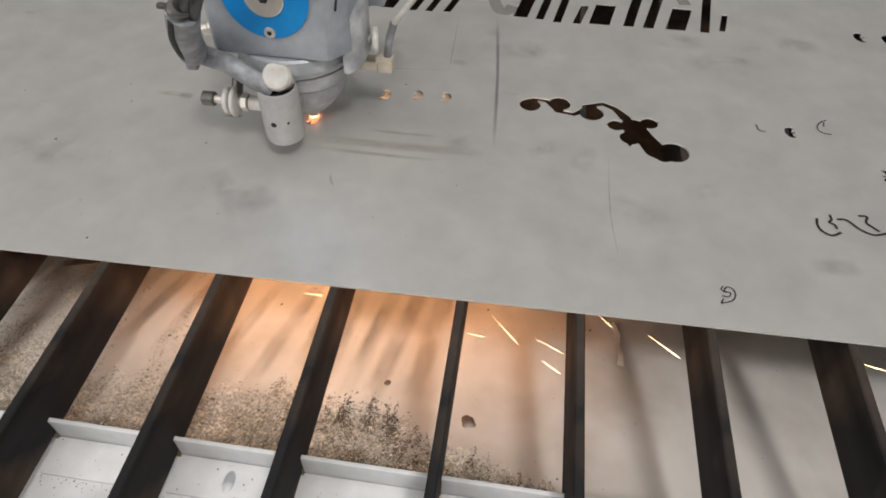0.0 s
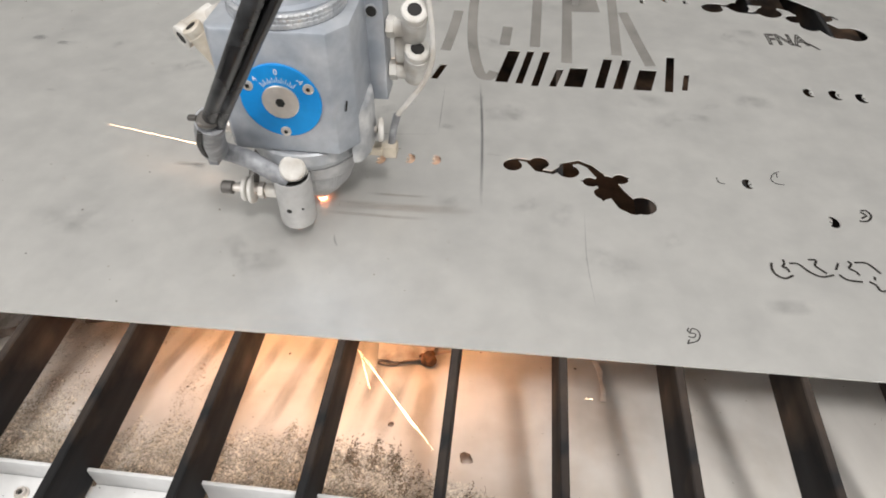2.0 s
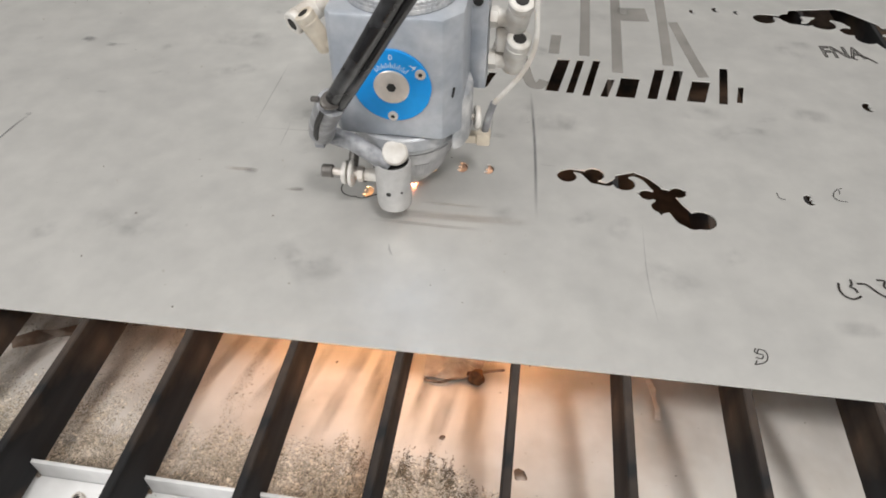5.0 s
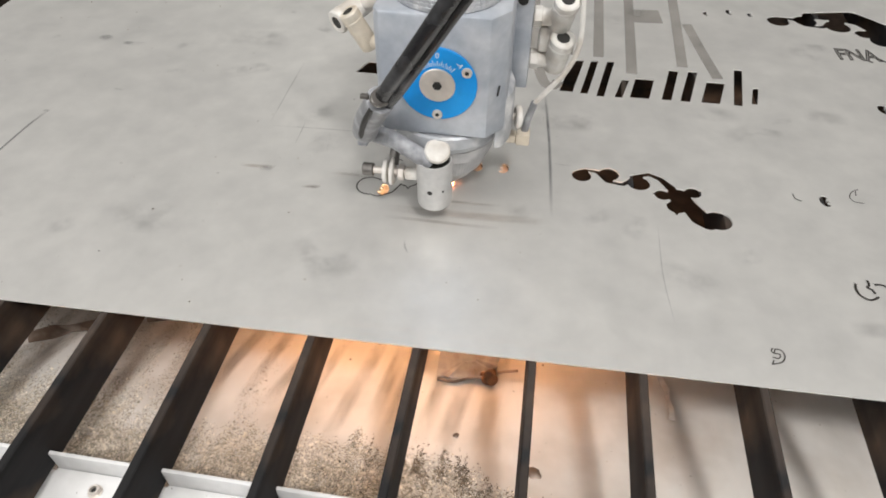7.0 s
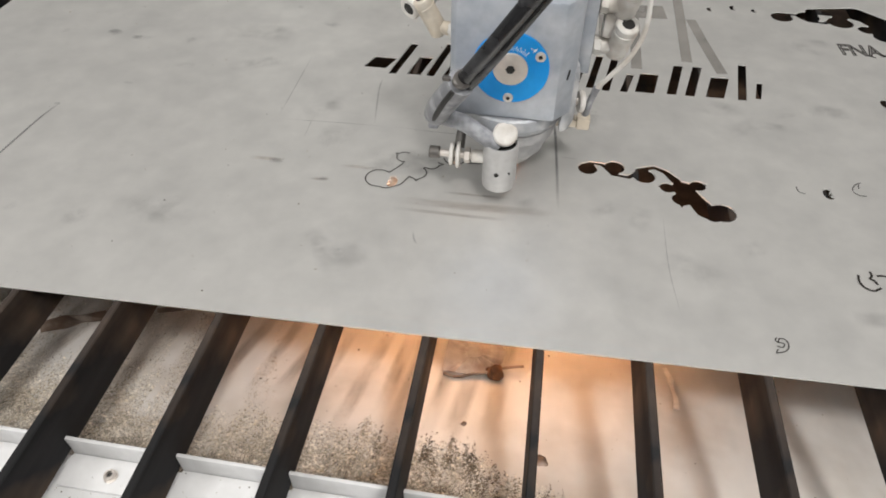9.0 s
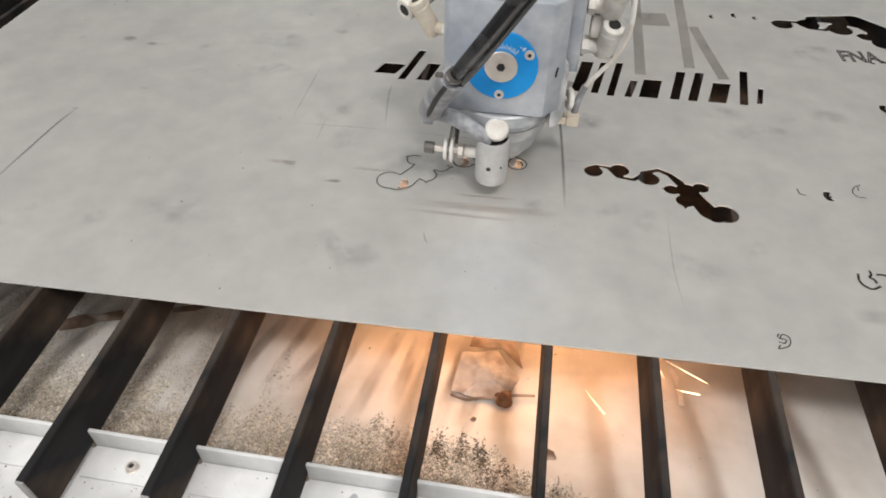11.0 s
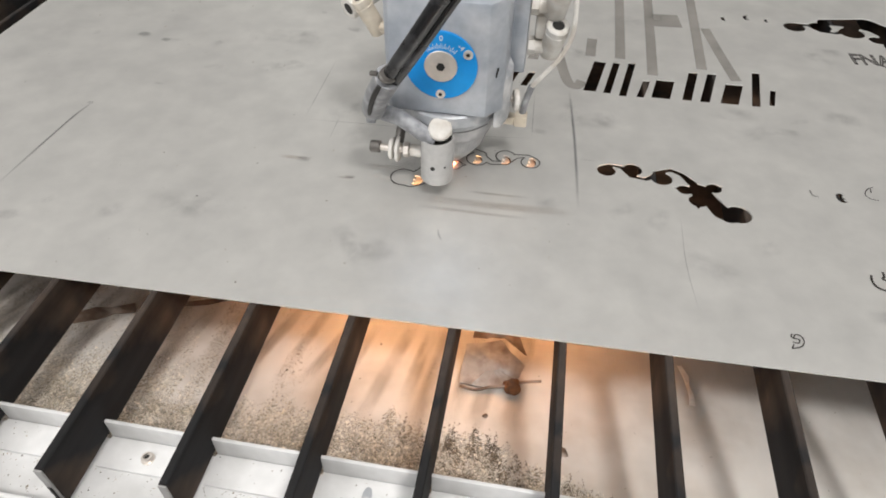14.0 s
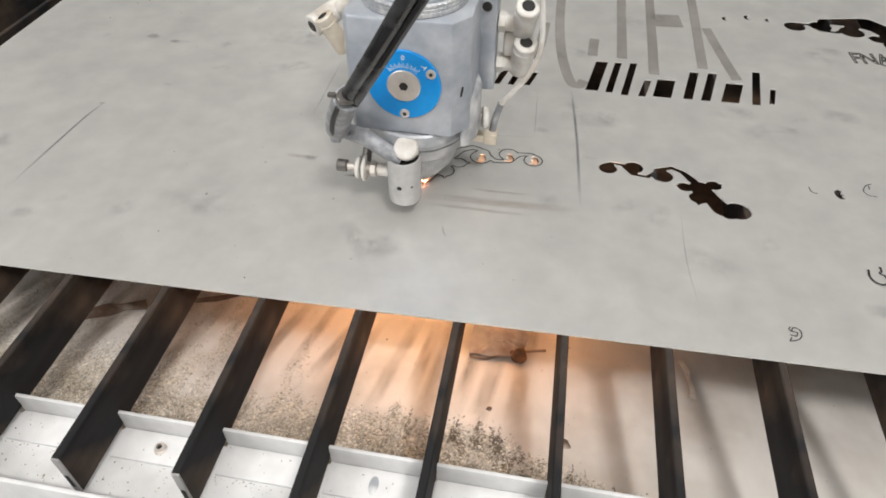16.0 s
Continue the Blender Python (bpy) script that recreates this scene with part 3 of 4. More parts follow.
cu = bpy.data.curves.new("cut_letters", "FONT")
cu.body, cu.size, cu.align_x, cu.align_y, cu.fill_mode, cu.bevel_depth = "FNA", 0.036, "CENTER", "CENTER", "NONE", 0.0012
tmp = bpy.data.objects.new("tmp", cu)
scene.collection.objects.link(tmp)
me = bpy.data.meshes.new_from_object(tmp.evaluated_get(bpy.context.evaluated_depsgraph_get()))
bpy.data.objects.remove(tmp)
me.materials.clear()
me.materials.append(M_kerf)
letters = new("cut_letters", me)
letters.parent = sheet
letters.matrix_basis = Matrix.Translation((0.579, 0.592, SHEET_T / 2)) @ pose(0, 0, 0, 0, 0, 3) @ Matrix.Diagonal((0.68, 1, 0.3, 1))


# ---- the outline that the head cuts, in short pieces ----
def fresh_cut():
    thing = new("fresh_cut_outline")
    tagged(thing, "thin dark freshly cut ornament outline in the steel sheet", "cut line")
    loop = max(outlines(mirrored(ORN), 0.0006), key=len)
    lower = [(0.07, 0.5), (0.0765, 1.0), (0.0886, 1.5), (0.104, 2.0), (0.109, 2.5), (0.112, 3.0), (0.121, 3.5), (0.124, 4.0), (0.138, 6.3), (0.150, 7.0), (0.159, 7.5), (0.176, 8.0), (0.185, 8.5), (0.204, 9.7)]
    upper = [(0.09, 15.9), (0.097, 15.0), (0.110, 14.5), (0.121, 14.0), (0.128, 13.5), (0.142, 13.0), (0.156, 12.5), (0.166, 11.5), (0.18, 11.0), (0.204, 9.8)]
    mid = lambda x: np.interp(x, [0.07, 0.09, 0.105, 0.115, 0.145, 0.17, 0.2], [0.271, 0.272, 0.28, 0.30, 0.312, 0.317, 0.316])
    pieces, n = [], len(loop)
    count = 44
    for k in range(count):
        seg = [loop[(k * n // count + j) % n] for j in range(n // count + 2)]
        if len(seg) < 3:
            continue
        cx, cy = seg[len(seg) // 2]
        tab = lower if cy < mid(cx) or cx < 0.104 else upper
        t = float(np.interp(cx, [a for a, _ in tab], [b for _, b in tab]))
        bm = strip(seg, 0.0011, 0.0004, False, 1)
        o = part("kerf", bm, M_kerf, thing, smooth=False)
        pieces.append((o, max(t, 0.4)))
    return pieces


KERFS = fresh_cut()


# ---- slag, offcuts on the tray ----
def on_tray(x, y):
    return TRAY_Z + TRAY_RISE * y


def grains(name, label, count, spot, size, material, base=on_tray):
    r = random.Random(name)
    verts, faces = [], []
    for _ in range(count):
        x, y = spot(r)
        s = size * math.exp(r.gauss(0, 0.45))
        a = r.uniform(0, 6.3)
        k = len(verts)
        for j in range(4):
            q = a + j * 1.571 + r.uniform(-0.4, 0.4)
            verts.append((x + s * math.cos(q) * r.uniform(0.6, 1.2), y + s * math.sin(q) * r.uniform(0.6, 1.2), base(x, y) + 0.0001))
        verts.append((x, y, base(x, y) + s * r.uniform(0.4, 1.1)))
        faces += [(k, k + 1, k + 4), (k + 1, k + 2, k + 4), (k + 2, k + 3, k + 4), (k + 3, k, k + 4)]
    me = bpy.data.meshes.new(name)
    me.from_pydata(verts, [], faces)
    me.materials.append(material)
    return tagged(new(name, me), label, "slag", kind="stuff")


def heap(r):
    while True:
        x = r.uniform(-0.3, 0.32)
        lim = 0.058 + 0.010 * noise.noise((x * 30, 0, 0)) + 0.016 * noise.noise((x * 90, 5, 0)) + (0.03 if x < -0.08 else 0) - max(0, (x - 0.15)) * 0.30
        y = 0.018 + r.random() * 0.11
        rel = (y - 0.018) / max(lim, 0.008)
        keep = min(1.0, max(0.0, 1.15 - rel)) ** 1.4 * (0.75 + 0.9 * noise.noise((x * 70, y * 35, 3)) + 0.5 * noise.noise((x * 260, y * 160, 8)))
        if r.random() < keep * (0.6 if x < 0.02 else 1.0):
            return x, y


def tufts(r):
    while True:
        x = r.uniform(0.05, 0.30)
        lim = 0.044 + 0.026 * noise.noise((x * 120, 2, 0)) + 0.018 * noise.noise((x * 330, 7, 0)) + (0.010 if 0.156 < x < 0.2 else 0) - max(0, x - 0.19) * 0.40
        y = 0.018 + r.random() * 0.10
        rel = (y - 0.018) / max(lim, 0.008)
        keep = min(1.0, max(0.0, 1.2 - rel)) * (0.45 + 1.3 * noise.noise((x * 110, y * 60, 5)) + 0.9 * noise.noise((x * 330, y * 140, 4)))
        if r.random() < keep * min(1.0, 0.2 + max(0.0, x - 0.08) * 10):
            return x, y


def veil(r):
    while True:
        x, y = r.uniform(-0.5, 0.03), 0.02 + 0.22 * r.random()
        if r.random() < 0.35 + 1.1 * noise.noise((x * 75 + y * 9, y * 5, 2)) + 0.4 * noise.noise((x * 200, y * 120, 6)) - max(0, x + 0.09) * 6:
            return x, y


M_darkslag = mat("dark_slag", (0.13, 0.10, 0.07), 0.6, 0.1, 0.3, 300, 0, 60, (0.22, 0.175, 0.125), 0.1, island=0.6)
M_glint = mat("bright_slag", (0.6, 0.53, 0.4), 0.3, 0.6, 0.2, 300, 0, 60, (0.75, 0.72, 0.65), 0.1, island=0.3)
M_brown = mat("brown_slag_dust", (0.45, 0.40, 0.33), 0.7, 0, 0.3, 300, 0, 60, (0.61, 0.565, 0.50), 0.1, island=0.45)
grains("slag_dust", "brown slag dust on the white tray", 110000, heap, 0.00052, M_brown)
grains("slag_grains", "dark slag grains along the tray edge", 20000, heap, 0.00036, M_soot)
grains("dark_slag", "tufts of dark brown slag on the white tray", 24000, tufts, 0.00042, M_darkslag)
grains("slag_glints", "bright metal droplets among the slag", 15000, heap, 0.00048, M_glint)
grains("grey_ash", "fine grey ash streaks on the white tray", 38000, veil, 0.00042, M_brown)
grains("soot_specks", "sparse dark specks on the white tray", 220, lambda r: (r.uniform(-0.5, 0.8), r.uniform(0.02, 0.24)), 0.0006, M_soot)


grains("rail_dirt", "black specks of dirt on the white rail", 950, lambda r: (r.uniform(-0.4, 0.6), -0.0245 - 0.033 * r.random() ** 2.2), 0.00042, M_soot, lambda x, y: -0.0525)
grains("flange_dirt", "black specks of dirt on the white brackets", 150, lambda r: (r.uniform(-0.4, 0.6), r.uniform(-0.022, -0.002)), 0.00045, M_soot, lambda x, y: -0.0495)


for x0, x1, y0, w in ((-0.30, -0.02, 0.03, 0.09), (-0.05, 0.20, 0.026, 0.075), (0.12, 0.30, 0.018, 0.045), (-0.16, 0.08, 0.016, 0.05), (0.0, 0.24, 0.012, 0.045), (0.10, 0.32, 0.008, 0.03)):
    o = finish("soot_stain", strip([(x0, y0), ((x0 + x1) / 2, y0), (x1, y0)], w, 0.0004), M_stain)
    o.parent = bed
    o.matrix_basis = pose(0, 0, TRAY_Z, math.degrees(math.atan(TRAY_RISE)))


# ash streaks at the left; between the middle bars they also paint bar shadows
r_s = random.Random(11)
for bx in BARS[3:10]:
    for off in (0.012, 0.034, 0.058):
        x0 = bx + BAR_W + off + r_s.uniform(-0.008, 0.004)
        dx = r_s.uniform(-0.012, -0.002)
        y0, y1 = r_s.uniform(0.2, 0.27), r_s.uniform(0.05, 0.11)
        o = finish("soot_shade_streak", strip([(x0 - dx, y0), (x0, (y0 + y1) / 2), (x0 + dx, y1)], r_s.uniform(0.014, 0.024), 0.0007), M_streak)
        o.parent = bed
        o.matrix_basis = pose(0, 0, TRAY_Z, math.degrees(math.atan(TRAY_RISE)))


grains("sheet_specks", "tiny dark specks on the steel sheet", 110, lambda r: (r.uniform(-0.4, 0.25), r.uniform(0.1, 0.6)), 0.0006, M_soot, lambda x, y: 0.0003)


def lump(name, label, x, y, r, seed, flat=0.5):
    bm = bmesh.new()
    bmesh.ops.create_icosphere(bm, subdivisions=3, radius=r)
    for v in bm.verts:
        v.co *= 1 + 0.5 * noise.noise(v.co * (1.1 / r) + Vector((seed, 0, 0)))
        v.co.z *= flat
    o = finish(name, bm, M_scrap, None, "", True)
    o.location = (x, y, on_tray(x, y) + r * flat * 0.7)
    return tagged(o, label, "slag")


lump("slag_lump", "dark brown slag lump on the white tray", 0.2485, 0.0722, 0.0048, 3, 0.3)
lump("slag_lump", "small dark slag drop on the white tray", 0.1841, 0.0989, 0.0022, 5, 0.5)


def offcut(points, w, lift, label, material=None):
    bm = bmesh.new()
    n = len(points)
    rows = []
    for i, (x, y) in enumerate(points):
        d = Vector(points[min(i + 1, n - 1)]) - Vector(points[max(i - 1, 0)])
        s = Vector((-d.y, d.x)).normalized() * w * (0.5 + 0.25 * math.sin(i * 2.1))
        z = on_tray(x, y) + 0.001 + lift * i / (n - 1)
        rows.append([bm.verts.new((x + s.x * k, y + s.y * k, z + dz + (0.3 * w if k > 0 else 0))) for k, dz in ((-1, 0), (1, 0), (1, 0.0014), (-1, 0.0014))])
    for a, b in zip(rows, rows[1:]):
        for k in range(4):
            bm.faces.new((a[k], a[(k + 1) % 4], b[(k + 1) % 4], b[k]))
    bm.faces.new(rows[0])
    bm.faces.new(rows[-1])
    return tagged(finish("steel_offcut", bm, material or M_scrap), label, "offcut")


offcut([(-0.2230, 0.1406), (-0.2050, 0.1530), (-0.1932, 0.1600), (-0.1743, 0.1690)], 0.010, 0.001, "dark wedge of scorched steel on the tray")
offcut([(-0.1330, 0.1876), (-0.1122, 0.1957), (-0.0929, 0.2077)], 0.004, 0.001, "thin dark steel offcut strip on the tray")
offcut([(0.3585, 0.2010), (0.3622, 0.1850), (0.3612, 0.1720), (0.3624, 0.1600), (0.3606, 0.1460)], 0.0034, 0.003, "pale curled flake of steel on the tray", M_flake)


def torn_plate(bm, rim, thick=0.0013, seed=0):
    """A bent plate with a ragged rim, given as x, y, z round it."""
    line = []
    for i, a in enumerate(rim):
        b = rim[(i + 1) % len(rim)]
        for k in range(5):
            p = Vector(a).lerp(Vector(b), k / 5)
            q = noise.noise_vector(p * 260 + Vector((seed, 0, 0))) * 0.0016
            line.append(p + (q if k else q * 0.4))
    c = sum(line, Vector()) / len(line) + Vector((0, 0, 0.002))
    rings = []
    for f in (1.0, 0.6, 0.25):
        rings.append([c.lerp(p, f) + noise.noise_vector(c.lerp(p, f) * 90) * 0.0018 * (1.2 - f) for p in line])
    n = len(line)
    for dz, flip in ((0, False), (-thick, True)):
        vs = [[bm.verts.new(p + Vector((0, 0, dz))) for p in ring] for ring in rings]
        for a, b in zip(vs, vs[1:]):
            for k in range(n):
                bm.faces.new((a[k], a[(k + 1) % n], b[(k + 1) % n], b[k]))
        bm.faces.new(vs[-1])
        if flip:
            for k in range(n):
                bm.faces.new((top[k], top[(k + 1) % n], vs[0][(k + 1) % n], vs[0][k]))
        top = vs[0]


def torn_scrap():
    sc = new("torn_scrap")
    tagged(sc, "torn scorched steel scrap with a rusty slag knob", "offcut")
    at = lambda x, y, up: (x - 0.1836, y - 0.1552, on_tray(x, y) - on_tray(0.1836, 0.1552) + up)
    bm = bmesh.new()
    torn_plate(bm, [at(0.1575, 0.133, 0.003), at(0.182, 0.132, 0.003), at(0.206, 0.142, 0.006), at(0.213, 0.158, 0.014), at(0.190, 0.178, 0.026), at(0.158, 0.170, 0.022)], seed=2)
    part("plate", bm, M_plate, sc, "bent grey-brown steel plate", smooth=False)
    bm = bmesh.new()
    torn_plate(bm, [at(0.163, 0.180, 0.024), at(0.192, 0.182, 0.027), at(0.214, 0.170, 0.018), at(0.197, 0.203, 0.036), at(0.166, 0.203, 0.038)], seed=7)
    part("back_plate", bm, M_scrap, sc, "brown scorched plate", smooth=False)
    bm = bmesh.new()
    pipe(bm, [at(0.158, 0.130, 0.002), at(0.172, 0.128, 0.002), at(0.184, 0.133, 0.003), at(0.198, 0.136, 0.005), at(0.212, 0.143, 0.006), at(0.2290, 0.148, 0.006)], 0.0013, 8)
    part("rod", bm, M_scrap, sc, "thin dark scorched strand")
    bm = bmesh.new()
    bmesh.ops.create_icosphere(bm, subdivisions=3, radius=0.0068)
    for v in bm.verts:
        v.co *= 1 + 0.55 * noise.noise(v.co * 170 + Vector((8, 0, 0)))
        v.co = v.co * 1.0 + Vector(at(0.2035, 0.1365, 0.006))
    part("knob", bm, M_rust, sc, "rusty brown slag knob")
    return sc


scrap = torn_scrap()


# ---- laser cutting head, its origin at the nozzle's tip ----
def fitting(parent, nut, elbow, port, r, m, label):
    f = new("air_fitting")
    f.parent = parent
    f["label"] = label
    bm = bmesh.new()
    d = (Vector(elbow) - Vector(nut)).normalized()
    lathe(bm, [(r * 0.7, 0), (r * 0.85, 0.0006), (r * 0.85, 0.006), (r * 0.7, 0.0066)], axis(nut, d), 6)
    part("hex_nut", bm, M_ivory, f)
    bm = bmesh.new()
    cyl(bm, Vector(nut) + d * 0.006, elbow, r * 0.72)
    pd = (Vector(port) - Vector(elbow)).normalized()
    cyl(bm, Vector(elbow) - pd * r * 0.9, port, r, 0.0012)
    part("elbow", bm, m, f)
    bm = bmesh.new()
    lathe(bm, [(r * 1.06, -0.0065), (r * 1.06, -0.0052), (r * 0.97, -0.0048), (r * 0.97, -0.0036), (r * 1.04, -0.0032), (r * 1.04, 0.0012), (r * 0.92, 0.0022), (r * 0.56, 0.0022), (r * 0.56, 0.0008)], axis(port, pd), 28)
    part("release_collar", bm, m, f)
    bm = bmesh.new()
    lathe(bm, [(r * 0.57, 0.0012), (r * 0.57, 0.0018)], axis(port, pd), 24)
    part("port", bm, M_dark, f)
    return f


def screw(parent, x, y, z, r):
    bm = bmesh.new()
    lathe(bm, [(r * 0.9, 0), (r, 0.0003), (r, 0.0012), (r * 0.8, 0.0016)], axis((x, y, z), (0, -1, 0)), 20)
    s = part("screw", bm, M_steel, parent, "steel socket screw")
    bm = bmesh.new()
    lathe(bm, [(r * 0.42, 0.0015), (r * 0.42, 0.0018)], axis((x, y, z), (0, -1, 0)), 6)
    part("socket", bm, M_dark, s)


def text_part(body, size, m, parent):
    cu = bpy.data.curves.new("numeral", "FONT")
    cu.body, cu.size, cu.align_x, cu.align_y, cu.extrude = body, size, "CENTER", "CENTER", 0.0001
    tmp = bpy.data.objects.new("tmp", cu)
    scene.collection.objects.link(tmp)
    me = bpy.data.meshes.new_from_object(tmp.evaluated_get(bpy.context.evaluated_depsgraph_get()))
    bpy.data.objects.remove(tmp)
    me.materials.append(M_mark)
    o = new("numeral", me)
    o.parent = parent
    o.matrix_basis = m
    return o


def cutting_head():
    hd = new("laser_cutting_head")
    tagged(hd, "blue-grey metal laser cutting head with a blue dial and hoses", "laser head")
    cx, cyy = -0.003, 0.0
    # body
    fw, ch, yf, yb, hw = 0.0355, 0.013, -0.041, 0.040, 0.0485
    octo = [(-0.0435, yf), (fw, yf), (hw, yf + ch + 0.003), (hw, yb - ch), (fw, yb), (-fw, yb), (-hw, yb - ch), (-hw, yf + 0.006)]
    bm = bmesh.new()
    prism(bm, [(cx + x, y) for x, y in octo], 0.079, 0.1765, 0.0028)
    part("body", bm, M_body, hd)
    bm = bmesh.new()
    b2 = bmesh.new()
    box(b2, -0.0007, 0.0007, -0.0004, 0.0004, -0.004, 0.004, 0.0002)
    join(bm, b2, pose(0.0395, -0.0335, 0.118, 0, 12, 50))
    part("index_notch", bm, M_dark, hd)
    # upper column
    bm = bmesh.new()
    lathe(bm, [(0.0395, 0.1765), (0.0405, 0.1775), (0.0405, 0.1800), (0.0401, 0.1803), (0.0405, 0.1828), (0.0401, 0.1831), (0.0405, 0.1855), (0.0395, 0.1865)], pose(cx, 0, 0), 120, 0.0007)
    part("knurled_ring", bm, M_body2, hd)
    bm = bmesh.new()
    lathe(bm, [(0.038, 0.1865), (0.038, 0.188), (0.031, 0.1885), (0.029, 0.193), (0.029, 0.30), (0.028, 0.302)], pose(cx, 0, 0), 60)
    part("upper_column", bm, M_body, hd)
    # lower shoulder, neck, nozzle
    bm = bmesh.new()
    lathe(bm, [(0.043, 0.0785), (0.0445, 0.077), (0.0450, 0.068), (0.042, 0.0625), (0.036, 0.060)], pose(cx, 0, 0), 60)
    part("neck", bm, M_body2, hd)
    bm = bmesh.new()
    prism(bm, [(0.0380, -0.030), (0.0455, -0.025), (0.0500, -0.012), (0.0505, 0.008), (0.0465, 0.022), (0.0380, 0.027)], 0.061, 0.106, 0.0035)
    part("side_clamp", bm, M_body2, hd)
    bm = bmesh.new()
    lathe(bm, [(0.0375, 0.060), (0.0380, 0.059), (0.0352, 0.0475), (0.0335, 0.0465)], pose(0, 0, 0), 60)
    part("nozzle_collar", bm, M_nut, hd)
    bm = bmesh.new()
    lathe(bm, [(0.0320, 0.0465), (0.0325, 0.045), (0.0275, 0.030), (0.0265, 0.029)], pose(0, 0, 0), 150, 0.0003)
    part("knurled_nut", bm, M_nut, hd, "knurled aluminium nozzle nut")
    bm = bmesh.new()
    lathe(bm, [(0.0255, 0.0295), (0.0245, 0.026), (0.0185, 0.018), (0.013, 0.0125), (0.008, 0.0075), (0.0045, 0.003), (0.003, 0.0022)], pose(0, 0, 0), 60)
    part("nozzle", bm, M_nozzle, hd)
    # dial
    dx, dz, yd = -0.0045, 0.1245, yf
    dial = new("dial")
    dial.parent = hd
    dial["label"] = "round blue focus dial with a white scale"
    bm = bmesh.new()
    lathe(bm, [(0.0285, 0), (0.029, 0.0004), (0.029, 0.0018), (0.0284, 0.0022)], axis((dx, yd, dz), (0, -1, 0)), 72)
    part("dial_plate", bm, M_blue, dial)
    bm = bmesh.new()
    lathe(bm, [(0.0125, 0.002), (0.0132, 0.0023), (0.0132, 0.0032), (0.0126, 0.0036)], axis((dx, yd, dz), (0, -1, 0)), 48)
    hub = part("hub", bm, M_steel, dial, "bare steel dial hub")
    bm = bmesh.new()
    lathe(bm, [(0.0036, 0.0035), (0.0036, 0.0040)], axis((dx, yd, dz), (0, -1, 0)), 6)
    part("hex_socket", bm, M_dark, hub)
    for a in (-90, 29, 151):
        screw(dial, dx + 0.0245 * math.cos(radians(a)), yd - 0.002, dz + 0.0245 * math.sin(radians(a)), 0.0039)
    for k in range(-8, 9):
        a = radians(90 + k * 5.2)
        lo, hi = 0.0150, 0.0192 if k % 2 == 0 else 0.0175
        p = Vector((math.cos(a), 0, math.sin(a)))
        s = Vector((-p.z, 0, p.x)) * 0.00022
        bm = bmesh.new()
        o = Vector((dx, yd - 0.0024, dz))
        q = [o + p * lo - s, o + p * lo + s, o + p * hi + s, o + p * hi - s]
        f = [bm.verts.new(v) for v in q]
        g = [bm.verts.new(v + Vector((0, 0.0003, 0))) for v in q]
        bm.faces.new(f)
        for j in range(4):
            bm.faces.new((f[j], f[(j + 1) % 4], g[(j + 1) % 4], g[j]))
        part("tick", bm, M_mark, dial, smooth=False)
    for body, a in (("0", 90), ("-4", 47), ("4", 133)):
        p = Vector((dx + 0.0232 * math.cos(radians(a)), yd - 0.0024, dz + 0.0232 * math.sin(radians(a))))
        text_part(body, 0.0058, Matrix.Translation(p) @ pose(0, 0, 0, 90) @ pose(0, 0, 0, 0, 0, a - 90), dial)
    # side nozzle tube
    tube = new("side_tube")
    tube.parent = hd
    tx, ty = -0.0065, -0.046
    bm = bmesh.new()
    lathe(bm, [(0.0120, 0.0160), (0.0138, 0.0172), (0.0144, 0.020), (0.0144, 0.0585), (0.0138, 0.060), (0.0126, 0.060), (0.0120, 0.052)], pose(tx, ty, 0), 48)
    part("sleeve", bm, M_nozzle, tube, "grey metal sleeve with a small screw hole")
    bm = bmesh.new()
    lathe(bm, [(0.0120, 0.0565), (0.0120, 0.057)], pose(tx, ty, 0), 40)
    part("sleeve_mouth", bm, M_dark, tube)
    bm = bmesh.new()
    cyl(bm, (tx - 0.0015, ty - 0.0135, 0.036), (tx - 0.0015, ty - 0.0147, 0.036), 0.0021)
    part("set_screw", bm, M_dark, tube)
    bm = bmesh.new()
    cyl(bm, (tx + 0.0085, ty - 0.0108, 0.037), (tx + 0.0088, ty - 0.0122, 0.037), 0.0009)
    part("pin_hole", bm, M_dark, tube)
    bm = bmesh.new()
    cyl(bm, (tx + 0.0015, ty + 0.010, 0.0595), (tx + 0.0028, ty - 0.0035, 0.0705), 0.0101, 0.0014)
    part("cap", bm, M_ivory, tube, "round ivory plastic cap")
    # bolt on its lug
    rod = new("clamp_bolt")
    rod.parent = hd
    y0, z0 = -0.042, 0.040
    bm = bmesh.new()
    lathe(bm, [(0.0048, 0), (0.0054, 0.0006), (0.0054, 0.0085), (0.0048, 0.009)], axis((-0.067, y0, z0), (1, 0, 0)), 24)
    part("bolt_head", bm, M_bolt, rod, "blackened bolt head")
    bm = bmesh.new()
    cyl(bm, (-0.059, y0, z0), (-0.018, y0, z0), 0.003)
    part("shank", bm, M_steel, rod)
    for x, w, r in ((-0.0495, 0.0035, 0.0098), (-0.0435, 0.003, 0.0115)):
        bm = bmesh.new()
        cyl(bm, (x, y0, z0), (x + w, y0, z0), r, 0.0008, 36)
        part("washer", bm, M_ivory, rod, "white washer")
    bm = bmesh.new()
    lathe(bm, [(0.0062, 0), (0.0068, 0.0005), (0.0068, 0.0045), (0.0062, 0.005)], axis((-0.037, y0, z0), (1, 0, 0)), 6)
    part("nut", bm, M_steel, rod)
    bm = bmesh.new()
    cyl(bm, (-0.031, y0, z0), (-0.019, y0, z0), 0.0055)
    part("spacer", bm, M_ivory, rod)
    bm = bmesh.new()
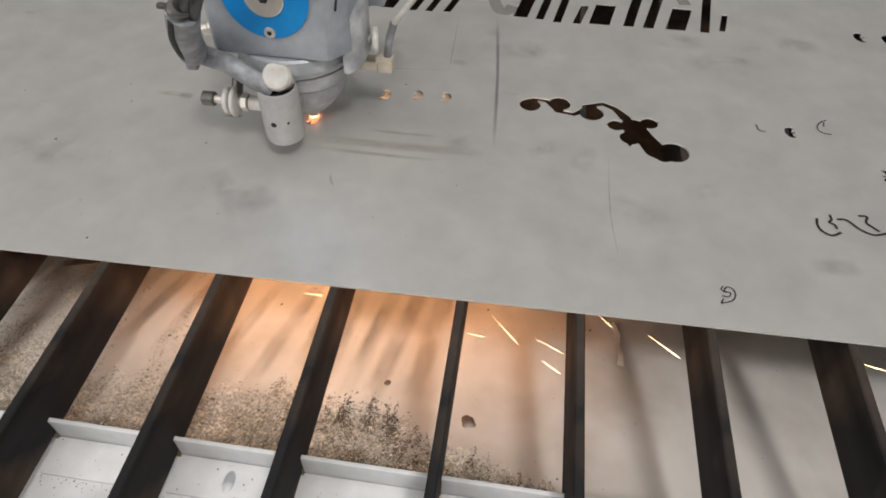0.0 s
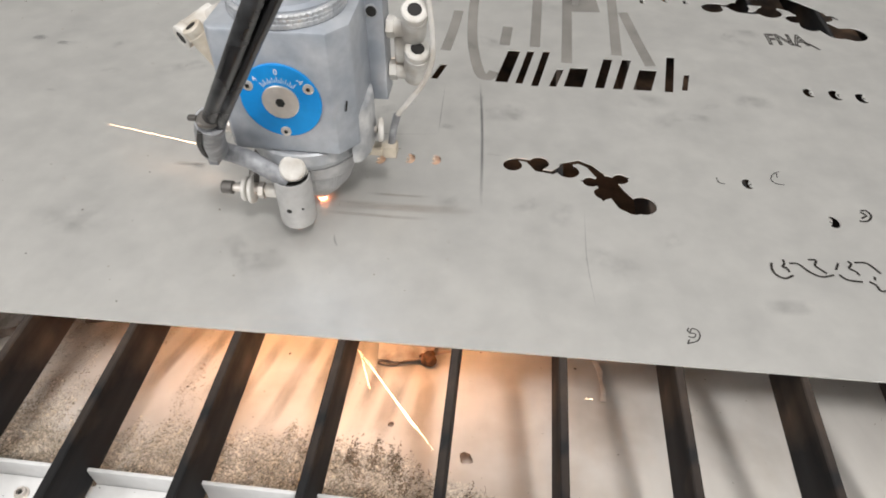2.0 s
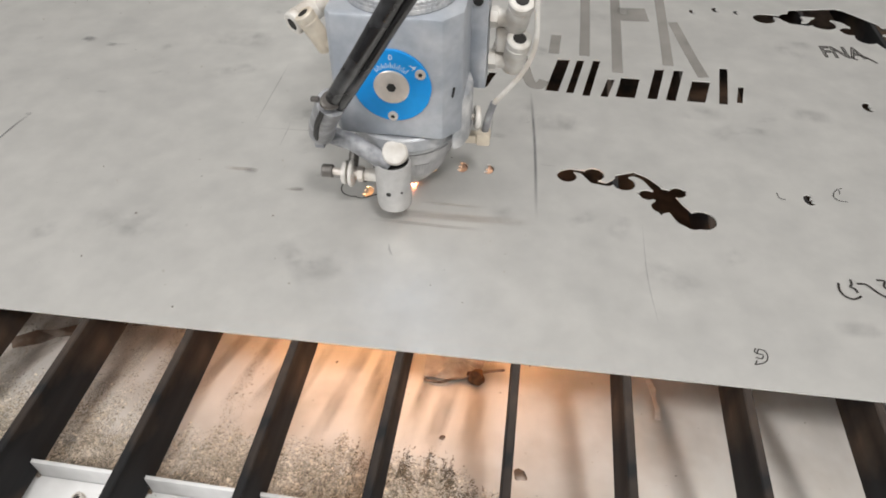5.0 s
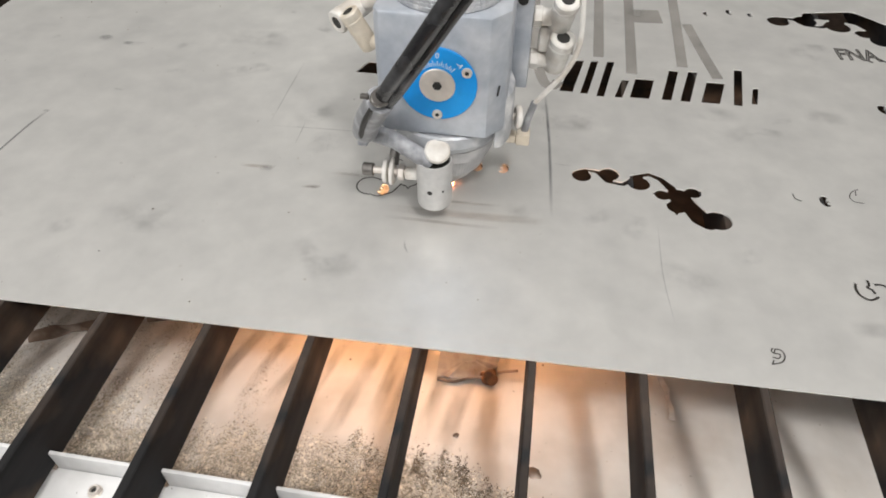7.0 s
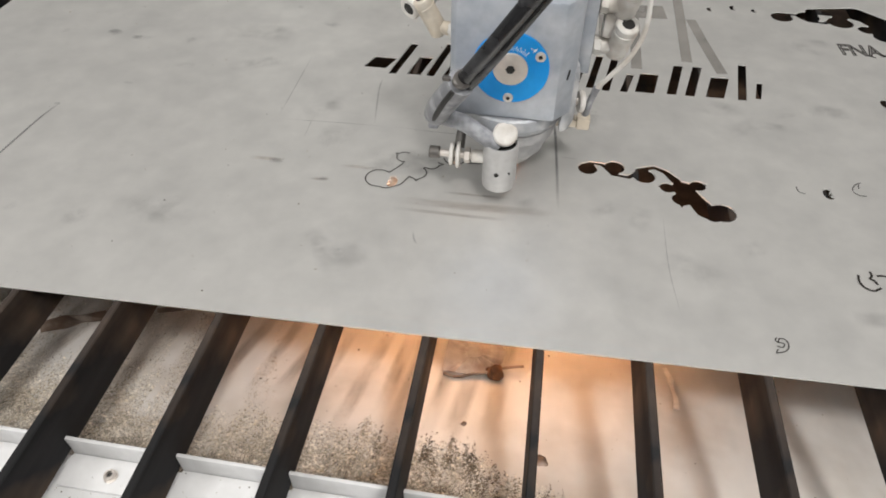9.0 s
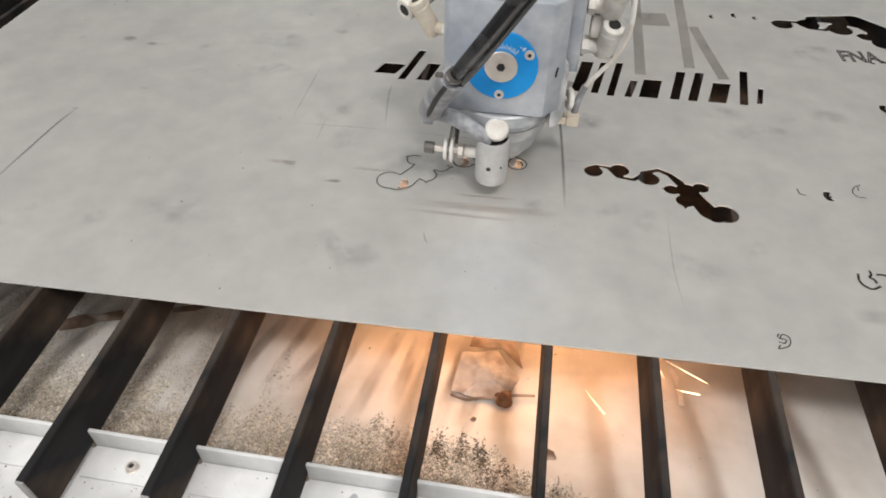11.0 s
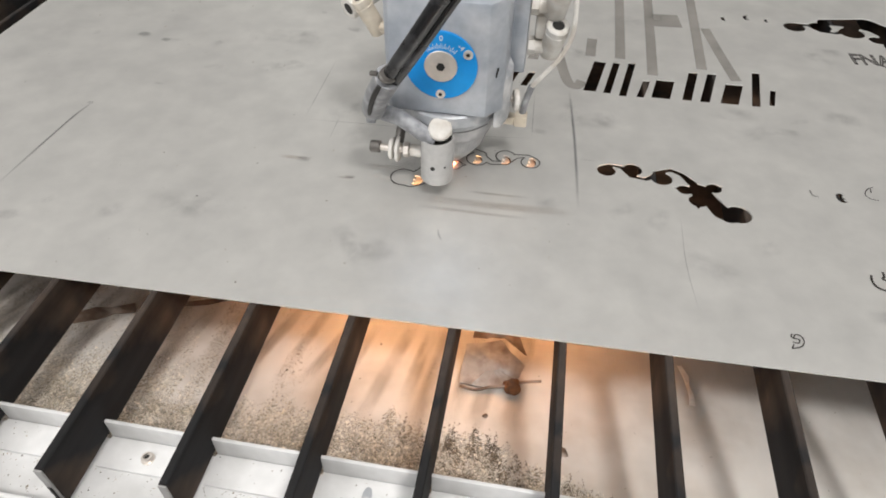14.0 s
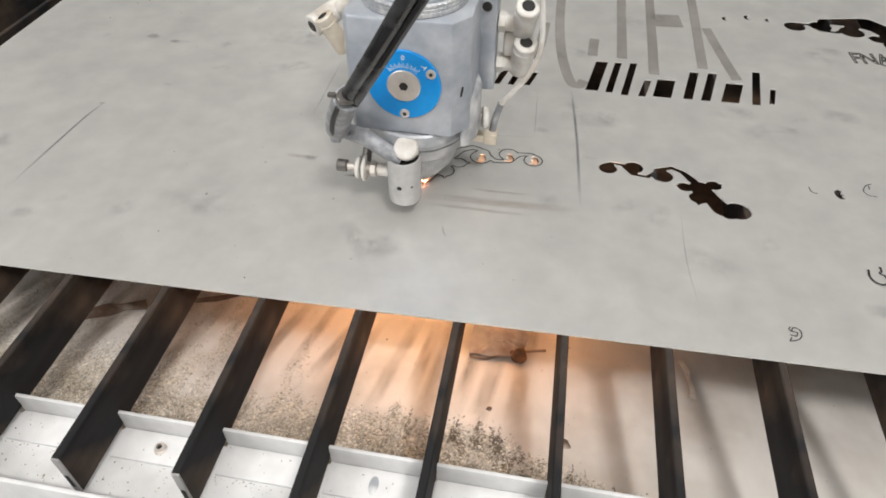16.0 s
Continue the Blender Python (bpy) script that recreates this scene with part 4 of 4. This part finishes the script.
    pipe(bm, [(-0.042, y0 + 0.004, 0.044), (-0.041, y0 + 0.014, 0.056), (-0.036, y0 + 0.028, 0.068)], 0.0042)
    part("lug", bm, M_bolt, rod)
    # hoses
    bm = bmesh.new()
    pipe(bm, [(0.052, -0.128, 0.285), (0.009, -0.112, 0.212), (-0.0095, -0.104, 0.181), (-0.027, -0.095, 0.152), (-0.037, -0.088, 0.135), (-0.045, -0.077, 0.119)], 0.0055, 18)
    part("air_hose", bm, M_rubber, hd, "black rubber air hose")
    bm = bmesh.new()
    pipe(bm, [(0.064, -0.118, 0.285), (0.0175, -0.106, 0.212), (-0.001, -0.101, 0.182), (-0.0185, -0.096, 0.154), (-0.029, -0.089, 0.137), (-0.038, -0.078, 0.121)], 0.0044, 18)
    part("cable", bm, M_rubber, hd, "dusty black cable")
    bm = bmesh.new()
    lathe(bm, [(0.0085, 0), (0.0095, 0.001), (0.0095, 0.003), (0.0085, 0.004)], axis((-0.0325, -0.0910, 0.1425), (-0.48, 0.3, -0.8)) @ Matrix.Diagonal((1.1, 0.7, 1, 1)), 24)
    part("cable_tie", bm, M_bolt, hd)
    bm = bmesh.new()
    box(bm, -0.0485, -0.0425, -0.0935, -0.0895, 0.139, 0.1422, 0.001)
    part("tie_lock", bm, M_bolt, hd)
    bm = bmesh.new()
    pipe(bm, [(-0.0355, -0.0885, 0.137), (-0.045, -0.077, 0.1185), (-0.0535, -0.063, 0.1005), (-0.0595, -0.050, 0.084)], 0.0100, 18)
    part("hose_boot", bm, M_greyhose, hd, "dusty grey rubber hose boot")
    bm = bmesh.new()
    pipe(bm, [(-0.040, -0.0963, 0.1342), (-0.0485, -0.0868, 0.1172), (-0.0560, -0.0723, 0.0977), (-0.060, -0.0598, 0.0845)], 0.0021, 8)
    part("boot_seam", bm, M_dark, hd)
    bm = bmesh.new()
    pipe(bm, [(-0.0635, -0.0455, 0.0810), (-0.052, -0.0465, 0.0790), (-0.037, -0.0480, 0.0755), (-0.022, -0.0490, 0.0665), (-0.010, -0.0480, 0.057)], 0.0069, 18)
    part("gas_hose", bm, M_greyhose, hd, "dusty grey gas hose")
    bm = bmesh.new()
    box(bm, -0.0655, -0.0575, -0.055, -0.049, 0.072, 0.078, 0.0012)
    part("tie_lock", bm, M_greyhose, hd)
    # left fittings
    fitting(hd, (-0.0515, 0.004, 0.128), (-0.069, 0.008, 0.128), (-0.0800, 0.004, 0.1508), 0.0076, M_brass, "dusty brass elbow fitting")
    fitting(hd, (-0.0515, 0.018, 0.163), (-0.0775, 0.026, 0.1475), (-0.0900, 0.0065, 0.1425), 0.0090, M_ivory, "dusty ivory elbow fitting")
    bm = bmesh.new()
    cyl(bm, (-0.046, -0.020, 0.088), (-0.058, -0.022, 0.086), 0.0068, 0.001)
    cyl(bm, (-0.058, -0.022, 0.086), (-0.063, -0.023, 0.085), 0.0048, 0.0008)
    part("side_plug", bm, M_steel, hd, "bare metal plug")
    # mounting plate
    bm = bmesh.new()
    box(bm, 0.0435, 0.0585, 0.0225, 0.045, 0.0885, 0.30, 0.0015)
    plate = part("mounting_plate", bm, M_body, hd, "blue-grey machined mounting plate")
    bm = bmesh.new()
    lathe(bm, [(0.0052, 0), (0.0052, 0.0006), (0.004, 0.0009)], axis((0.0500, 0.0224, 0.163), (0, -1, 0)), 24)
    rim = part("bolt_recess", bm, M_body2, plate)
    bm = bmesh.new()
    lathe(bm, [(0.0040, 0.0008), (0.0040, 0.0011)], axis((0.0500, 0.0224, 0.163), (0, -1, 0)), 24)
    part("recess", bm, M_dark, plate)
    # right fittings
    fitting(hd, (0.0590, 0.030, 0.1475), (0.0795, 0.030, 0.1475), (0.0822, 0.0185, 0.1665), 0.0095, M_ivory, "dusty ivory elbow fitting")
    fitting(hd, (0.0590, 0.034, 0.1095), (0.0795, 0.034, 0.1105), (0.0828, 0.0238, 0.1332), 0.0095, M_ivory, "dusty ivory elbow fitting")
    bm = bmesh.new()
    box(bm, 0.064, 0.076, 0.028, 0.040, 0.118, 0.140, 0.003)
    part("valve_block", bm, M_ivory, hd)
    # sensor cable, thumb screw and block
    bm = bmesh.new()
    pipe(bm, [(0.090, 0.025, 0.30), (0.090, 0.02, 0.20), (0.094, 0.016, 0.165), (0.0955, 0.015, 0.135), (0.089, 0.014, 0.113), (0.077, 0.013, 0.0955), (0.067, 0.013, 0.081), (0.063, 0.013, 0.067), (0.061, 0.013, 0.053)], 0.0021, 12)
    part("sensor_cable", bm, M_ivory, hd, "thin white sensor cable")
    bm = bmesh.new()
    pipe(bm, [(0.067, 0.013, 0.082), (0.063, 0.013, 0.067), (0.061, 0.013, 0.053)], 0.0030, 12)
    part("cable_sleeve", bm, M_greyhose, hd)
    bm = bmesh.new()
    cyl(bm, (0.0525, 0.003, 0.0735), (0.0570, 0.0040, 0.0733), 0.0096, 0.0012, 32)
    part("thumb_wheel", bm, M_ivory, hd, "white thumb wheel")
    bm = bmesh.new()
    cyl(bm, (0.040, 0.006, 0.073), (0.053, 0.003, 0.0735), 0.0030)
    part("wheel_stem", bm, M_steel, hd)
    bm = bmesh.new()
    box(bm, 0.036, 0.0545, 0.006, 0.016, 0.0445, 0.0525, 0.0012)
    box(bm, 0.0545, 0.066, 0.005, 0.017, 0.0435, 0.0545, 0.0015)
    part("sensor_block", bm, M_brass, hd, "small brass sensor connector")
    return hd


head = cutting_head()


def cutting_flame():
    fl = new("cutting_flame")
    tagged(fl, "small bright orange cutting fire at the nozzle", "fire")
    bm = bmesh.new()
    lathe(bm, [(0.001, 0), (0.004, 0.012), (0.007, 0.03), (0.005, 0.05), (0.001, 0.06)], axis((0, 0, -0.004), (0.0, -0.35, -1)), 20)
    jet = new("spark_spray")
    part("spark_jet", bm, M_flame, jet)
    # glowing spindles hidden under the sheet, added to light the tray farther sideways
    for side in (-1, 1):
        bm = bmesh.new()
        lathe(bm, [(0.001, 0), (0.003, 0.02), (0.004, 0.07), (0.003, 0.12), (0.001, 0.145)], axis((0.02 * side, 0.004, -0.050), (side, -0.10, -0.05)), 16)
        part("side_glow", bm, M_sideglow, jet)
    tagged(jet, "bright orange spark jet spraying below the steel sheet", "fire")
    bm = bmesh.new()
    lathe(bm, [(0.0010, 0.0007), (0.0029, 0.0012), (0.0012, 0.0021)], None, 18)
    part("melt_pool", bm, M_spot, fl, "small glowing melt spot")
    return fl, jet


flame, jet = cutting_flame()

# sparks over the sheet: start time, start and end of the flight
FLIGHTS = [(1.9, (-0.19, 0.325, 0.02), (0.09, 0.265, 0.02)), (11.9, (0.165, 0.30, 0.006), (0.36, 0.33, 0.006)), (11.9, (0.165, 0.30, 0.006), (0.30, 0.43, 0.006)), (2.4, (-0.14, 0.12, 0.012), (-0.17, 0.11, 0.012)),
           (12.4, (-0.13, 0.29, 0.01), (-0.15, 0.28, 0.01)), (12.4, (-0.10, 0.245, 0.01), (-0.12, 0.238, 0.01))]


def spark_streak(a, b, r):
    d = Vector(b) - Vector(a)
    n = d.length / 2
    bm = bmesh.new()
    lathe(bm, [(r * 0.25, -n), (r * 0.6, -n * 0.3), (r, n * 0.6), (r * 0.25, n)], axis((0, 0, 0), d), 6)
    return finish("spark", bm, M_spark)


def sparks_over():
    made = []
    rnd = random.Random(7)
    for t, a, b in FLIGHTS:
        a, b = Vector(a), Vector(b)
        f = rnd.uniform(0.2, 0.34)
        o = spark_streak(a.lerp(b, 0.5 - f), a.lerp(b, 0.5 + f), 0.00018)
        tagged(o, "glowing orange spark flying low over the steel sheet", "spark", "sparks over the sheet")
        made.append((o, t, a, b))
    return made


SHOWER = []
SHOWER += [(2.0, (p, q, -0.06), (u, v, -0.075)) for p, q, u, v in ((0.152, 0.138, 0.224, 0.064), (0.155, 0.136, 0.167, 0.110), (0.152, 0.134, 0.148, 0.103), (0.163, 0.127, 0.208, 0.080), (0.335, 0.112, 0.345, 0.122),)]
SHOWER += [(2.5, (p, q, -0.06), (u, v, -0.075)) for p, q, u, v in ((0.132, 0.130, 0.081, 0.021), (0.111, 0.088, 0.087, 0.064), (-0.003, 0.137, 0.006, 0.115), (0.013, 0.108, 0.020, 0.064), (-0.071, 0.079, -0.065, 0.092), (0.004, 0.115, 0.015, 0.109), (0.016, 0.118, 0.003, 0.109), (0.155, 0.143, 0.199, 0.093), (0.150, 0.135, 0.142, 0.109), (0.259, 0.083, 0.287, 0.097), (0.246, 0.077, 0.269, 0.068), (0.023, 0.134, 0.034, 0.148),)]
SHOWER += [(4.0, (p, q, -0.06), (u, v, -0.075)) for p, q, u, v in ((0.104, 0.141, 0.103, 0.115), (0.114, 0.140, 0.110, 0.133), (0.244, 0.123, 0.313, 0.133), (0.329, 0.114, 0.356, 0.114), (0.337, 0.118, 0.398, 0.151), (0.169, 0.141, 0.180, 0.131), (0.086, 0.103, 0.071, 0.085), (0.052, 0.125, 0.045, 0.102),)]
SHOWER += [(8.5, (p, q, -0.06), (u, v, -0.075)) for p, q, u, v in ((0.167, 0.144, 0.171, 0.113), (0.178, 0.145, 0.183, 0.109), (0.200, 0.146, 0.208, 0.095), (0.189, 0.146, 0.192, 0.132), (0.216, 0.146, 0.223, 0.134),)]
SHOWER += [(11.0, (p, q, -0.06), (u, v, -0.075)) for p, q, u, v in ((0.336, 0.150, 0.372, 0.144), (0.329, 0.143, 0.337, 0.144), (0.270, 0.111, 0.288, 0.101), (0.340, 0.123, 0.365, 0.132),)]
SHOWER += [(12.5, (p, q, -0.06), (u, v, -0.075)) for p, q, u, v in ((0.244, 0.148, 0.313, 0.149), (0.284, 0.111, 0.314, 0.126), (0.330, 0.107, 0.360, 0.108), (0.251, 0.138, 0.276, 0.156), (0.332, 0.138, 0.381, 0.143),)]
SHOWER += [(0.0, (p, q, -0.06), (u, v, -0.075)) for p, q, u, v in ((0.256, 0.139, 0.278, 0.127), (0.288, 0.124, 0.311, 0.124), (0.294, 0.106, 0.309, 0.107), (0.369, 0.139, 0.395, 0.133), (0.334, 0.151, 0.347, 0.153), (0.515, 0.138, 0.541, 0.145), (0.240, 0.121, 0.253, 0.130), (0.116, 0.138, 0.124, 0.149),)]
SHOWER += [(0.5, (p, q, -0.06), (u, v, -0.075)) for p, q, u, v in ((0.310, 0.140, 0.323, 0.143), (0.346, 0.150, 0.370, 0.141), (0.381, 0.119, 0.400, 0.120),)]
SHOWER += [(1.5, (p, q, -0.06), (u, v, -0.075)) for p, q, u, v in ((0.245, 0.148, 0.251, 0.145), (0.272, 0.114, 0.268, 0.113),)]
SHOWER += [(3.5, (p, q, -0.06), (u, v, -0.075)) for p, q, u, v in ((0.318, 0.157, 0.329, 0.166), (0.329, 0.148, 0.342, 0.151),)]


def spark_shower():
    """Sparks below the sheet: each is at the span from a to b at its moment."""
    made = []
    rnd = random.Random(9)
    for t, a, b in SHOWER:
        o = spark_streak(a, b, rnd.uniform(0.00016, 0.00034))
        tagged(o, "short glowing orange spark flying below the steel sheet", "spark", "sparks below the sheet")
        made.append((o, t, Vector(a), Vector(b)))
    return made


SPARKS = sparks_over()
SHOWERED = spark_shower()

# ---- what moves ----
TRAVEL = [(0.0, 0.093, 0.2724), (0.5, 0.0814, 0.270), (1.0, 0.0765, 0.2535), (1.5, 0.0886, 0.2462), (2.0, 0.104, 0.2526), (2.5, 0.1089, 0.2664), (3.0, 0.1117, 0.2639), (3.5, 0.121, 0.2639), (4.0, 0.1239, 0.2793),
          (5.2, 0.131, 0.287), (6.5, 0.1383, 0.296), (7.0, 0.1501, 0.2881), (7.5, 0.1588, 0.2948), (8.0, 0.1759, 0.2964), (8.5, 0.1852, 0.3081), (9.2, 0.1985, 0.3085), (9.8, 0.2025, 0.317), (10.4, 0.194, 0.323),
          (11.0, 0.180, 0.3166), (11.5, 0.1658, 0.3142), (12.0, 0.169, 0.3024), (12.5, 0.1558, 0.3054), (13.0, 0.1424, 0.313), (13.5, 0.1279, 0.3085), (14.0, 0.1209, 0.3031), (14.5, 0.1096, 0.2979),
          (15.0, 0.0969, 0.2954), (15.5, 0.1032, 0.2809), (16.0, 0.095, 0.2676)]

DT, DX, DY = zip(*TRAVEL)
# how far the spray of sparks leans from the nozzle, second by second
SPRAY = [(0.0, 0.05, -0.07), (0.5, 0.06, -0.03), (1.0, 0.03, 0.0), (1.5, 0.015, -0.02), (2.0, 0.01, -0.04), (2.5, 0.01, -0.04), (3.0, -0.01, -0.03), (3.5, -0.02, -0.04), (4.0, 0.03, -0.07), (5.2, 0.0, -0.04),
         (6.5, -0.01, -0.05), (7.0, -0.02, -0.04), (7.5, 0.02, -0.07), (8.0, -0.005, -0.06), (8.5, -0.01, -0.07), (9.6, -0.01, -0.06), (10.8, 0.01, -0.08), (11.0, 0.03, -0.115), (11.5, 0.01, -0.07), (12.0, 0.01, -0.06),
         (12.5, 0.01, -0.07), (13.0, -0.01, -0.05), (13.5, 0.0, -0.05), (14.0, 0.005, -0.05), (14.5, 0.0, -0.04), (15.0, 0.005, -0.04), (15.5, 0.0, -0.02), (16.0, 0.005, -0.01)]


# how the gas jet stirs the scrap on the tray: shift and turn, second by second
STIR = [(0, 0, 0.095, 8), (0.3, 0, 0.070, 5), (0.5, 0.004, -0.004, -3), (0.8, 0, 0.030, 0), (1, 0, 0.032, 2), (1.5, 0.002, 0.036, 0), (2, 0, 0.041, 3), (2.5, 0, 0.041, 2), (3, -0.004, 0.046, 4), (3.5, 0.004, 0.058, 2),
        (4, -0.002, 0.050, 5), (5.2, 0, 0.032, 2), (6.5, 0, 0.031, 2), (7, 0, 0.031, 2), (7.5, 0, 0.032, 0), (8, 0, 0.034, 3), (8.5, 0, 0.032, 2), (9.8, 0, 0.006, 0), (11, 0.006, -0.010, -6), (11.5, 0.002, -0.003, -2),
        (12, 0, 0.030, 1), (12.5, 0, 0.026, 0), (13, 0, 0.031, 2), (13.5, 0, 0.030, 1), (14, 0, -0.001, 0), (14.5, -0.002, 0.038, 2), (15, 0, 0.033, 0), (15.5, 0.002, 0.033, 2), (16, 0, 0.034, 1)]


def motions():
    walk(head, [(t, pose(x, y, 0)) for t, x, y in TRAVEL])
    walk(flame, [(t, pose(x, y, 0)) for t, x, y in TRAVEL])
    walk(jet, [(t, pose(float(np.interp(t, DT, DX)) + sx, float(np.interp(t, DT, DY)) + sy, 0)) for t, sx, sy in SPRAY])
    walk(scrap, [(t, pose(0.1836 + dx, 0.1552 + dy, on_tray(0, 0.1552 + dy) + 0.0006, 0, 0, turn)) for t, dx, dy, turn in STIR])
    for o, t in KERFS:
        down, up = pose(0, 0, -0.012), pose(0, 0, 0)
        walk(o, [(0.0, down), (t - 0.1, down), (t, up), (16.0, up)])
    for o, t, a, b in SPARKS:
        rest = Matrix.Translation((a.x, 0.5, -0.06))
        under = Matrix.Translation((b.x, b.y, TRAY_Z - 0.12))
        walk(o, [(0.0, rest), (t - 0.2, rest), (t, Matrix.Translation(a)), (t + 0.1, Matrix.Translation(a.lerp(b, 0.5))), (t + 0.3, Matrix.Translation(b)), (t + 0.5, under), (16.0, under)])
    for o, t, a, b in SHOWERED:
        mid, step = (a + b) / 2, b - a
        rest, under = Matrix.Translation((a.x, 0.5, -0.06)), Matrix.Translation(b + Vector((0, 0, -0.12)))
        rows = [(t, Matrix.Translation(mid))]
        if t > 0:
            rows = [(0.0, rest), (t - 0.2, rest), (t - 0.1, Matrix.Translation(mid - step + Vector((0, 0.05, 0))))] + rows
        walk(o, rows + [(t + 0.1, Matrix.Translation(mid + step * 0.8)), (t + 0.2, under), (16.0, under)])


motions()
